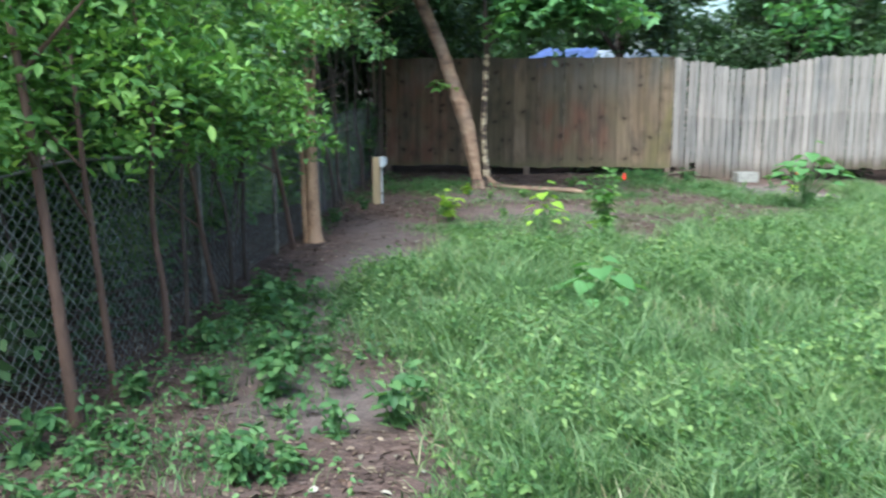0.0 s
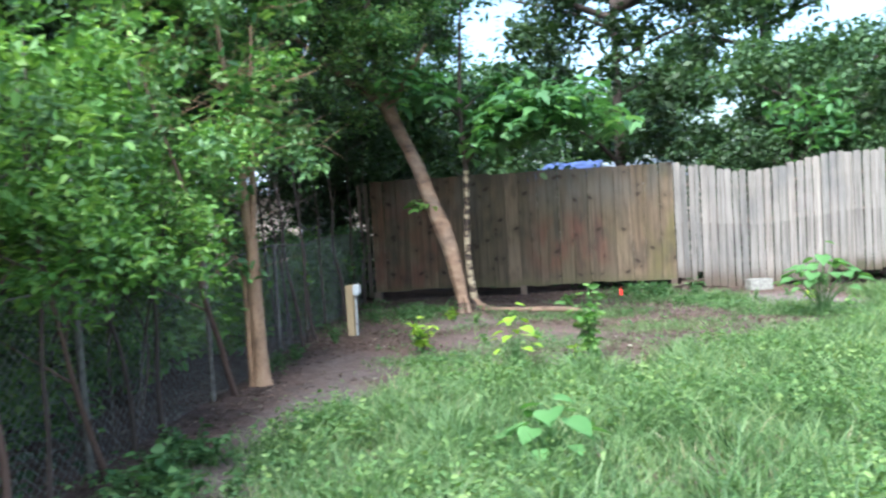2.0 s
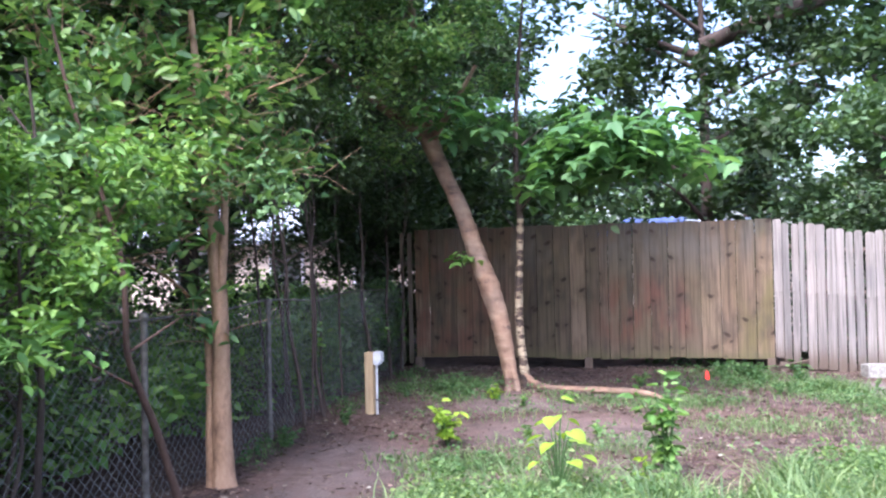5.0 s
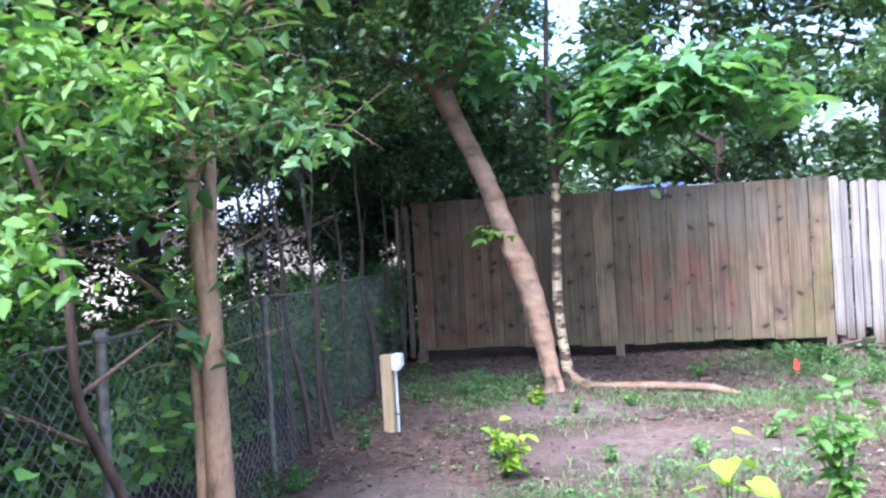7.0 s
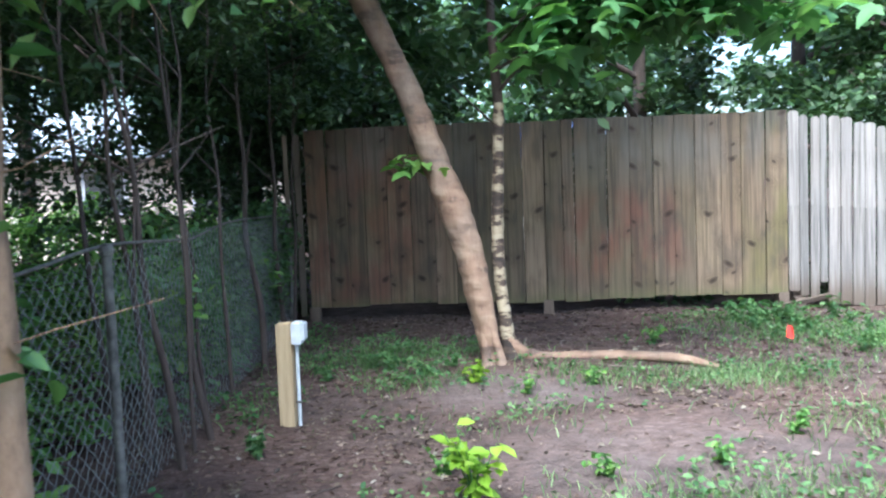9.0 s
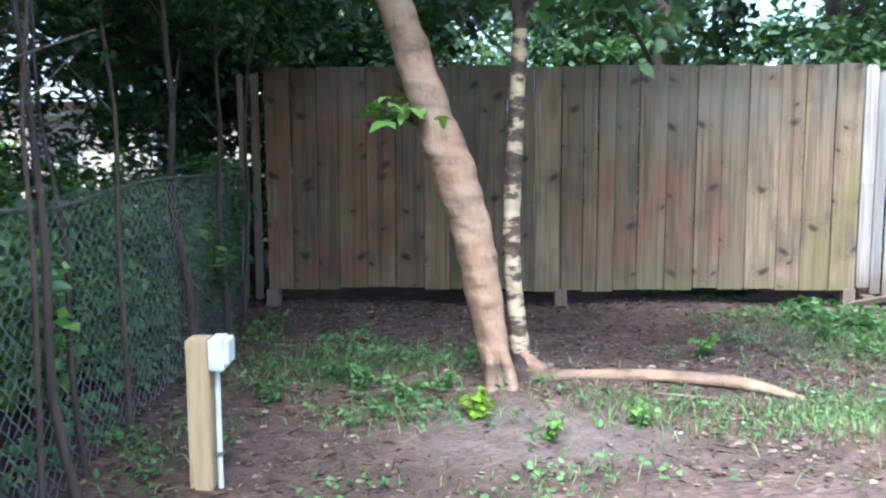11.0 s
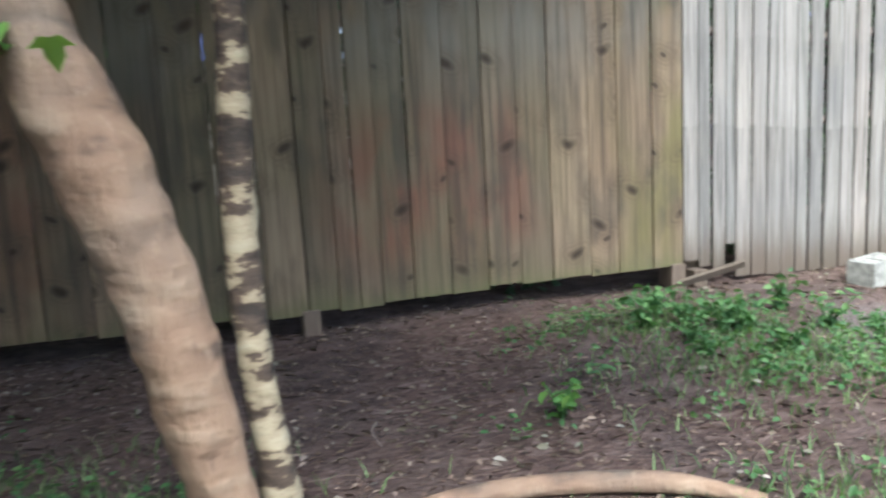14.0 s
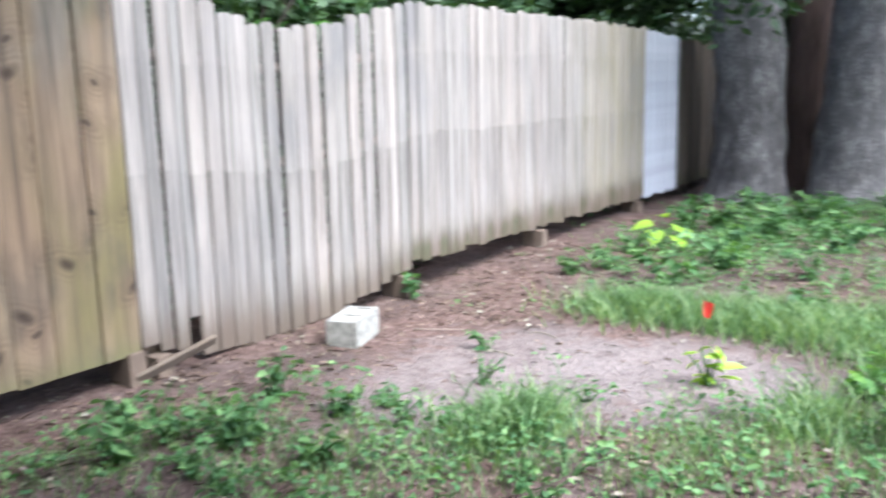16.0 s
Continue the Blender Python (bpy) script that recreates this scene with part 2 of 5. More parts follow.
def board_material(name, base, warm, dark, moss, knots=True, band=False, even=0.0):
    """Weathered boards: grain along the board, knots, tint by board, damp feet."""
    m, nt, sh = nodes_of(name)
    info, sep = nt.nodes.new("ShaderNodeObjectInfo"), nt.nodes.new("ShaderNodeSeparateXYZ")
    tc = nt.nodes.new("ShaderNodeTexCoord")
    nt.links.new(tc.outputs["Object"], sep.inputs[0])
    rnd = info.outputs["Random"]
    comb = nt.nodes.new("ShaderNodeCombineXYZ")
    for i, k in enumerate((13.0, 7.0, 29.0)):
        nt.links.new(calc(nt, "MULTIPLY", rnd, k), comb.inputs[i])
    grain = noise_node(nt, 7.0, 5.0, (5.5, 1, 0.2), offset=comb.outputs[0])
    fine = noise_node(nt, 40.0, 4.0, (3, 1, 0.08), offset=comb.outputs[0])
    blot = noise_node(nt, 2.2, 3.0, (1.5, 1, 0.6), offset=comb.outputs[0])
    c = mix(nt, calc(nt, "ADD", calc(nt, "MULTIPLY", step(nt, grain, 0.3, 0.62), 0.62), 0.38), dark, base)
    c = mix(nt, calc(nt, "MULTIPLY", step(nt, blot, 0.45, 0.75), 0.55), c, warm)
    c = mix(nt, calc(nt, "MULTIPLY", step(nt, fine, 0.5, 0.8), 0.22), c, dark)
    tint = ramp(nt, rnd, [(0.0, (0.52, 0.52, 0.50)), (0.25, (1.0, 0.95, 0.90)), (0.5, (0.70, 0.72, 0.68)), (0.75, (1.12, 1.02, 0.93)), (1.0, (1.25, 1.2, 1.12))])
    c = mix(nt, 1.0 - even, c, tint, "MULTIPLY")
    if knots:
        pos, place = nt.nodes.new("ShaderNodeNewGeometry"), nt.nodes.new("ShaderNodeSeparateXYZ")
        nt.links.new(pos.outputs["Position"], place.inputs[0])
        px, pz = place.outputs[0], place.outputs[2]

        def patch(seed, scale):
            mp2, n2 = nt.nodes.new("ShaderNodeMapping"), nt.nodes.new("ShaderNodeTexNoise")
            mp2.inputs["Location"].default_value = (seed, seed, seed)
            mp2.inputs["Scale"].default_value = (2.2, 1.0, 0.9)
            nt.links.new(pos.outputs["Position"], mp2.inputs[0])
            nt.links.new(mp2.outputs[0], n2.inputs["Vector"])
            n2.inputs["Scale"].default_value, n2.inputs["Detail"].default_value = scale, 4.0
            return n2.outputs["Fac"]

        # red-brown stain low on the middle boards and the corner, algae on the last boards, grey weathering near the head
        red = calc(nt, "MULTIPLY", calc(nt, "SUBTRACT", step(nt, px, 2.35, 2.9), step(nt, px, 3.5, 4.1)), calc(nt, "SUBTRACT", step(nt, pz, 0.2, 0.55), step(nt, pz, 0.95, 1.35)))
        red = calc(nt, "ADD", red, calc(nt, "MULTIPLY", calc(nt, "SUBTRACT", 1.0, step(nt, px, 0.9, 1.7)), 0.7), True)
        c = mix(nt, calc(nt, "MULTIPLY", red, calc(nt, "MULTIPLY", step(nt, patch(0.0, 2.0), 0.38, 0.62), calc(nt, "ADD", calc(nt, "MULTIPLY", rnd, 0.45), 0.55))), c, (0.15, 0.06, 0.043))
        algae = calc(nt, "ADD", calc(nt, "MULTIPLY", step(nt, px, 4.15, 4.7), 0.5), 0.18, True)
        c = mix(nt, calc(nt, "MULTIPLY", algae, step(nt, patch(9.0, 1.3), 0.4, 0.66)), c, (0.12, 0.108, 0.042))
        c = mix(nt, calc(nt, "MULTIPLY", step(nt, patch(4.0, 2.2), 0.5, 0.68), 0.5), c, (0.05, 0.045, 0.037))
        c = mix(nt, calc(nt, "MULTIPLY", calc(nt, "MULTIPLY", step(nt, pz, 1.1, 1.7), step(nt, patch(6.0, 1.6), 0.4, 0.65)), 0.6), c, (0.12, 0.115, 0.1))
        c = mix(nt, calc(nt, "MULTIPLY", calc(nt, "MULTIPLY", step(nt, pz, 1.55, 1.93), step(nt, grain, 0.35, 0.6)), 0.6), c, (0.035, 0.032, 0.028))
        c = mix(nt, calc(nt, "MULTIPLY", calc(nt, "SUBTRACT", 1.0, step(nt, calc(nt, "ADD", pz, calc(nt, "MULTIPLY", grain, 0.25)), 0.2, 0.32)), 0.4), c, (0.075, 0.09, 0.03))
        wet = noise_node(nt, 5.0, 4.0, (5, 1, 0.12), offset=comb.outputs[0])
        c = mix(nt, calc(nt, "MULTIPLY", step(nt, wet, 0.5, 0.66), 0.55), c, (0.045, 0.035, 0.027))
        # knots: dark horizontal eyes with drooping wings and rings of grain round them
        droop = calc(nt, "SUBTRACT", sep.outputs[2], calc(nt, "MULTIPLY", calc(nt, "ABSOLUTE", sep.outputs[0]), 0.4))
        warp = noise_node(nt, 9.0, 3.0, offset=comb.outputs[0])
        for shift, low, high, amount, fewer in ((0.0, 0.035, 0.13, 0.85, 0.3), (17.0, 0.02, 0.09, 0.75, 0.4)):
            cell, vo, pick = nt.nodes.new("ShaderNodeCombineXYZ"), nt.nodes.new("ShaderNodeTexVoronoi"), nt.nodes.new("ShaderNodeSeparateColor")
            vo.voronoi_dimensions = "2D"
            nt.links.new(calc(nt, "ADD", calc(nt, "ADD", calc(nt, "MULTIPLY", sep.outputs[0], 2.2), calc(nt, "MULTIPLY", warp, 0.16)), calc(nt, "ADD", calc(nt, "MULTIPLY", rnd, 57.0), shift)), cell.inputs[0])
            nt.links.new(calc(nt, "ADD", calc(nt, "MULTIPLY", droop, 3.2), calc(nt, "MULTIPLY", rnd, 31.0)), cell.inputs[1])
            nt.links.new(cell.outputs[0], vo.inputs["Vector"])
            vo.inputs["Scale"].default_value = 1.0
            nt.links.new(vo.outputs["Color"], pick.inputs[0])
            here = step(nt, pick.outputs[0], fewer, fewer + 0.05)
            far = vo.outputs["Distance"]
            halo = calc(nt, "MULTIPLY", calc(nt, "SUBTRACT", 1.0, step(nt, far, 0.1, 0.4)), here)
            rings = calc(nt, "ADD", calc(nt, "MULTIPLY", calc(nt, "SINE", calc(nt, "MULTIPLY", far, 75.0)), 0.5), 0.5)
            c = mix(nt, calc(nt, "MULTIPLY", halo, calc(nt, "ADD", calc(nt, "MULTIPLY", rings, 0.3), 0.12)), c, (0.06, 0.042, 0.03))
            k = calc(nt, "MULTIPLY", calc(nt, "SUBTRACT", 1.0, step(nt, far, low, high)), here)
            c = mix(nt, calc(nt, "MULTIPLY", k, amount), c, (0.026, 0.018, 0.013))
    if band:
        pos, place = nt.nodes.new("ShaderNodeNewGeometry"), nt.nodes.new("ShaderNodeSeparateXYZ")
        nt.links.new(pos.outputs["Position"], place.inputs[0])
        px = place.outputs[0]
        streak = noise_node(nt, 14.0, 3.0, (4, 1, 0.10), offset=comb.outputs[0])
        rim = step(nt, calc(nt, "ABSOLUTE", sep.outputs[0]), 0.028, 0.054)
        drip = calc(nt, "ADD", step(nt, streak, 0.5, 0.62), calc(nt, "MULTIPLY", rim, 0.6), True)
        # old rain lines: a hard edge with drips running down and fading below it
        for line, fade, amount in ((1.03, 0.85, 0.62), (1.60, 0.3, 0.28)):
            edge = calc(nt, "ADD", sep.outputs[2], calc(nt, "MULTIPLY", rnd, 0.04))
            below = calc(nt, "SUBTRACT", step(nt, edge, line - fade, line - 0.05), step(nt, edge, line - 0.006, line + 0.006))
            c = mix(nt, calc(nt, "MULTIPLY", calc(nt, "MULTIPLY", below, calc(nt, "ADD", 0.04, calc(nt, "MULTIPLY", drip, 0.96))), amount), c, dark)
        run = noise_node(nt, 9.0, 4.0, (5, 1, 0.06), offset=comb.outputs[0])
        c = mix(nt, calc(nt, "MULTIPLY", step(nt, run, 0.5, 0.66), 0.5), c, dark)
        # slate-grey blooms on the sagging boards, algae on the far ones
        mp2, n2 = nt.nodes.new("ShaderNodeMapping"), nt.nodes.new("ShaderNodeTexNoise")
        mp2.inputs["Scale"].default_value = (1.5, 1.0, 0.7)
        nt.links.new(pos.outputs["Position"], mp2.inputs[0])
        nt.links.new(mp2.outputs[0], n2.inputs["Vector"])
        n2.inputs["Scale"].default_value, n2.inputs["Detail"].default_value = 1.5, 5.0
        bloom = step(nt, n2.outputs["Fac"], 0.44, 0.66)
        sag = calc(nt, "MULTIPLY", calc(nt, "SUBTRACT", step(nt, px, 5.6, 6.3), step(nt, px, 7.1, 8.2)), step(nt, sep.outputs[2], 0.9, 1.5))
        c = mix(nt, calc(nt, "MULTIPLY", bloom, calc(nt, "ADD", calc(nt, "MULTIPLY", sag, 0.45), 0.22)), c, (0.105, 0.103, 0.108))
        c = mix(nt, calc(nt, "MULTIPLY", calc(nt, "MULTIPLY", step(nt, px, 9.4, 11.0), step(nt, streak, 0.35, 0.6)), 0.55), c, (0.21, 0.185, 0.10))
    foot = calc(nt, "SUBTRACT", 1.0, step(nt, calc(nt, "ADD", sep.outputs[2], calc(nt, "MULTIPLY", blot, 0.25)), 0.15, 0.42))
    if band:
        damp = calc(nt, "SUBTRACT", 1.0, step(nt, calc(nt, "ADD", sep.outputs[2], calc(nt, "MULTIPLY", streak, 0.5)), 0.28, 0.72))
        c = mix(nt, calc(nt, "MULTIPLY", damp, 0.7), c, moss)
        c = mix(nt, calc(nt, "MULTIPLY", calc(nt, "MULTIPLY", calc(nt, "SUBTRACT", 1.0, step(nt, sep.outputs[2], 0.16, 0.34)), step(nt, blot, 0.42, 0.6)), calc(nt, "ADD", calc(nt, "MULTIPLY", step(nt, px, 6.8, 7.3), 0.6), 0.2)), c, (0.045, 0.05, 0.022))
    c = mix(nt, calc(nt, "MULTIPLY", foot, 0.6), c, moss)
    nt.links.new(c, sh.inputs["Base Color"])
    sh.inputs["Roughness"].default_value = 0.88
    sh.inputs["Specular IOR Level"].default_value = 0.2
    bump(nt, sh, calc(nt, "ADD", grain, fine), 0.35, 0.004)
    return m


def plain(name, colour, rough=0.6, metal=0.0, vary=0.15, scale=20.0):
    m, nt, sh = nodes_of(name)
    n = noise_node(nt, scale, 4.0)
    low = tuple(v * (1 - vary) for v in colour)
    high = tuple(min(1, v * (1 + vary)) for v in colour)
    nt.links.new(ramp(nt, n, [(0.3, low), (0.7, high)]), sh.inputs["Base Color"])
    sh.inputs["Roughness"].default_value, sh.inputs["Metallic"].default_value = rough, metal
    bump(nt, sh, n, 0.15, 0.003)
    return m


def ground_material():
    """Bare earth with mulch and leaf litter, pale sandy patches, and dark soil under grass."""
    m, nt, sh = nodes_of("soil")
    big = noise_node(nt, 0.9, 4.0)
    mid = noise_node(nt, 7.0, 5.0)
    fine = noise_node(nt, 55.0, 5.0, rough=0.7)
    vo = nt.nodes.new("ShaderNodeTexVoronoi")
    tc = nt.nodes.new("ShaderNodeTexCoord")
    mp = nt.nodes.new("ShaderNodeMapping")
    mp.inputs["Scale"].default_value = (1, 1.7, 1)
    mp.inputs["Rotation"].default_value = (0, 0, 0.7)
    nt.links.new(tc.outputs["Object"], mp.inputs[0])
    nt.links.new(mp.outputs[0], vo.inputs["Vector"])
    vo.inputs["Scale"].default_value = 26.0
    c = ramp(nt, mid, [(0.3, (0.028, 0.020, 0.018)), (0.48, (0.064, 0.045, 0.040)), (0.72, (0.12, 0.088, 0.079))])
    c = mix(nt, calc(nt, "MULTIPLY", step(nt, fine, 0.4, 0.75), 0.6), c, (0.1509, 0.1084, 0.096))
    litter = ramp(nt, vo.outputs["Color"], [(0.0, (0.04177, 0.02434, 0.02048)), (0.6, (0.1104, 0.06638, 0.05318)), (0.9, (0.219, 0.1552, 0.132))])
    c = mix(nt, calc(nt, "MULTIPLY", step(nt, big, 0.4, 0.6), 0.55), c, litter)
    sep = nt.nodes.new("ShaderNodeSeparateXYZ")
    nt.links.new(tc.outputs["Object"], sep.inputs[0])
    for x, y, rx, ry, amount in SAND:
        dx = calc(nt, "DIVIDE", calc(nt, "SUBTRACT", sep.outputs[0], x), rx)
        dy = calc(nt, "DIVIDE", calc(nt, "SUBTRACT", sep.outputs[1], y), ry)
        r = calc(nt, "SQRT", calc(nt, "ADD", calc(nt, "MULTIPLY", dx, dx), calc(nt, "MULTIPLY", dy, dy)))
        r = calc(nt, "ADD", r, calc(nt, "MULTIPLY", calc(nt, "SUBTRACT", mid, 0.5), 1.7))
        k = calc(nt, "MULTIPLY", calc(nt, "SUBTRACT", 1.0, step(nt, r, 0.55, 1.1)), amount)
        c = mix(nt, k, c, ramp(nt, calc(nt, "ADD", calc(nt, "MULTIPLY", fine, 0.55), calc(nt, "MULTIPLY", mid, 0.45)), [(0.36, (0.085, 0.066, 0.06)), (0.5, (0.165, 0.138, 0.13)), (0.64, (0.225, 0.195, 0.188))]))
    nt.links.new(c, sh.inputs["Base Color"])
    sh.inputs["Roughness"].default_value = 0.95
    sh.inputs["Specular IOR Level"].default_value = 0.1
    bump(nt, sh, calc(nt, "ADD", calc(nt, "MULTIPLY", mid, 1.5), calc(nt, "ADD", fine, vo.outputs["Distance"])), 0.8, 0.016)
    return m


# bare pale patches: centre, half sizes, strength
SAND = [(5.9, -1.5, 1.1, 0.8, 0.8), (6.3, -2.3, 0.75, 0.85, 0.8), (1.95, -3.35, 0.75, 0.45, 0.35), (1.3, -9.9, 0.4, 1.6, 0.4), (1.75, -11.3, 0.5, 0.5, 0.4), (1.3, -8.1, 0.5, 1.3, 0.5), (1.15, -6.2, 0.6, 1.1, 0.35), (2.7, -4.7, 1.1, 0.8, 0.25)]

SOIL = ground_material()
BROWN_BOARD = board_material("brown_board", (0.176, 0.136, 0.098), (0.145, 0.104, 0.073), (0.055, 0.043, 0.034), (0.115, 0.105, 0.055))
GREY_BOARD = board_material("grey_board", (0.272, 0.252, 0.238), (0.24, 0.215, 0.197), (0.085, 0.075, 0.068), (0.095, 0.07, 0.052), knots=False, band=True, even=0.5)
# Darker boards; on the far fence their shade is put into the colour.
DARK_BOARD = board_material("dark_board", (0.12, 0.102, 0.084), (0.102, 0.084, 0.066), (0.048, 0.039, 0.03), (0.06, 0.06, 0.03), knots=False)
TIMBER = bark_material("weathered_timber", [(0.3, (0.091, 0.065, 0.0488)), (0.7, (0.169, 0.124, 0.091))], 12, (4, 4, 0.4))
PALE_TIMBER = bark_material("pale_timber", [(0.3, (0.302, 0.216, 0.115)), (0.5, (0.403, 0.302, 0.173)), (0.7, (0.461, 0.36, 0.223))], 14, (5, 5, 0.35), relief=0.2)
ORANGE_BARK = ringed_bark("ringed_orange_bark")
TAN_BARK = bark_material("smooth_tan_bark", [(0.34, (0.12, 0.072, 0.045)), (0.5, (0.29, 0.18, 0.11)), (0.66, (0.38, 0.255, 0.165))], 5, (1.4, 1.4, 0.8), relief=0.35)
PATCHY_BARK = bark_material("patchy_lichen_bark", [(0.44, (0.024, 0.016, 0.012)), (0.505, (0.07, 0.046, 0.032)), (0.516, (0.215, 0.168, 0.11)), (0.57, (0.30, 0.245, 0.165)), (0.7, (0.36, 0.32, 0.24))], 3.6, (0.8, 0.8, 2.3), small=0.22, flakes=(0.7, 0.7, 1.3))
DARK_BARK = bark_material("dark_bark", [(0.3, (0.028, 0.02, 0.016)), (0.7, (0.082, 0.058, 0.046))], 9, (2, 2, 0.4))
RED_BARK = bark_material("reddish_stem_bark", [(0.3, (0.062, 0.035, 0.026)), (0.7, (0.15, 0.092, 0.068))], 9, (2, 2, 0.4))
GREY_BARK = bark_material("grey_rough_bark", [(0.3, (0.039, 0.03575, 0.0338)), (0.5, (0.0845, 0.078, 0.07475)), (0.68, (0.22, 0.205, 0.195))], 6, (1.3, 1.3, 0.8), relief=0.9, small=0.45)
STEEL = plain("galvanised_steel", (0.12, 0.112, 0.1), 0.75, 0.25, 0.5)
WIRE = plain("weathered_wire", (0.22, 0.225, 0.22), 0.6, 0.2)
BOX_PAINT = plain("pale_grey_plastic", (0.55, 0.58, 0.60), 0.45)
CONCRETE = plain("pale_concrete", (0.2325, 0.225, 0.2025), 0.95, 0, 0.35, 22)
RED_FLAG = plain("red_plastic_film", (0.525, 0.0315, 0.021), 0.5, 0, 0.1)
TARP = plain("blue_tarp", (0.06, 0.09, 0.22), 0.5, 0, 0.4, 4)
ROOF = plain("pale_metal_roof", (0.25, 0.28, 0.32), 0.6, 0, 0.3, 3)
SIDING = plain("tan_siding", (0.40, 0.345, 0.29), 0.8, 0, 0.15, 2)
LEAF_SHINY = leaf_material("glossy_privet_leaf", (0.075, 0.16, 0.06), (0.145, 0.28, 0.10), (0.33, 0.46, 0.17), 0.38)
LEAF_BUSH = leaf_material("fresh_bush_leaf", (0.085, 0.175, 0.048), (0.14, 0.275, 0.07), (0.27, 0.41, 0.11), 0.5)
# Dark tree leaves; on growth and stems by the fences, shade put into colour.
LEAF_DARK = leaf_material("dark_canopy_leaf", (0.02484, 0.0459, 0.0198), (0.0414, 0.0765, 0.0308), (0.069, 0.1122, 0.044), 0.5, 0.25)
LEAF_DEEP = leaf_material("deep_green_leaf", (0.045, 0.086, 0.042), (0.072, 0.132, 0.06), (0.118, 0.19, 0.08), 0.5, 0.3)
LEAF_MID = leaf_material("woodland_leaf", (0.07701, 0.1415, 0.06578), (0.1209, 0.218, 0.09381), (0.1962, 0.3009, 0.1221), 0.5, 0.3)
LEAF_BROAD = leaf_material("broad_soft_leaf", (0.066, 0.155, 0.066), (0.108, 0.235, 0.096), (0.175, 0.33, 0.13), 0.6, 0.4)
LEAF_PALE = leaf_material("pale_downy_leaf", (0.085, 0.18, 0.065), (0.125, 0.255, 0.09), (0.18, 0.33, 0.125), 0.7, 0.4)
LEAF_LIME = leaf_material("lime_leaf", (0.20, 0.33, 0.03), (0.30, 0.45, 0.05), (0.42, 0.55, 0.08), 0.5, 0.4)
LEAF_WEED = leaf_material("weed_leaf", (0.052, 0.115, 0.045), (0.095, 0.19, 0.07), (0.18, 0.285, 0.11), 0.6)
GRASS = leaf_material("grass_blade", (0.052, 0.104, 0.042), (0.145, 0.235, 0.095), (0.275, 0.355, 0.17), 0.5, 0.4)
LAWN_LEAF = leaf_material("lawn_weed_leaf", (0.075, 0.15, 0.052), (0.14, 0.235, 0.08), (0.25, 0.34, 0.12), 0.6, 0.4)
STRAW = leaf_material("dry_straw", (0.30, 0.25, 0.14), (0.42, 0.36, 0.22), (0.52, 0.47, 0.33), 0.7, 0.2)
LITTER = leaf_material("dead_leaf", (0.038, 0.022, 0.017), (0.125, 0.076, 0.057), (0.28, 0.205, 0.165), 0.8, 0.05)
CHIP = leaf_material("bleached_chip", (0.15, 0.11, 0.09), (0.23, 0.18, 0.15), (0.36, 0.31, 0.27), 0.85, 0.0)
WHITEWASH = plain("bleached_paint", (0.34, 0.35, 0.38), 0.8, 0, 0.2, 5)
DARK_GLASS = plain("dark_window_glass", (0.03, 0.035, 0.04), 0.08, 0, 0.1)
BLUE_SHEET = plain("blue_sheet", (0.03, 0.07, 0.2), 0.5, 0, 0.3, 3)


# ---- ground ----
def smooth(v, a, b):
    t = np.clip((np.asarray(v, float) - a) / (b - a), 0, 1)
    return t * t * (3 - 2 * t)


def ground_z(x, y):
    """Height of the earth: nearly level, mounded a little round the leaning tree."""
    x, y = np.asarray(x, float), np.asarray(y, float)
    z = -0.035 - 0.05 * smooth(x, 4.8, 6.2) * smooth(y, -5, -1) + 0.06 * (1 - smooth(np.hypot(x - 1.85, y + 2.7), 0.15, 1.0))
    z = z + 0.012 * np.sin(x * 2.3 + y * 1.1) + 0.010 * np.sin(y * 3.1 - x * 1.7) + 0.006 * np.sin(x * 7.1) * np.sin(y * 6.3)
    return z * smooth(np.hypot(x - 4, y + 6), 40, 16)


def fence_x(y):
    """The line of the wire fence along the side of the yard."""
    return -0.2 - 0.068 * y


def ground():
    ax = np.r_[-2500, -600, -150, -50, -20, np.arange(-8, 18.01, 0.12), 30, 60, 150, 600, 2500]
    ay = np.r_[-2500, -600, -150, -50, -26, np.arange(-18, 6.01, 0.12), 12, 30, 60, 150, 600, 2500]
    gx, gy = np.meshgrid(ax, ay, indexing="ij")
    verts = np.stack([gx, gy, ground_z(gx, gy)], -1).reshape(-1, 3)
    i, j = np.meshgrid(np.arange(len(ax) - 1), np.arange(len(ay) - 1), indexing="ij")
    i, j = i.ravel(), j.ravel()
    n = len(ay)
    faces = np.stack([i * n + j, (i + 1) * n + j, (i + 1) * n + j + 1, i * n + j + 1], 1)
    ob = part("ground", np_mesh("ground", verts, faces, True), SOIL)
    tagged(ob, "bare brown earth with leaf litter and sandy patches", "ground", kind="structure")


ground()


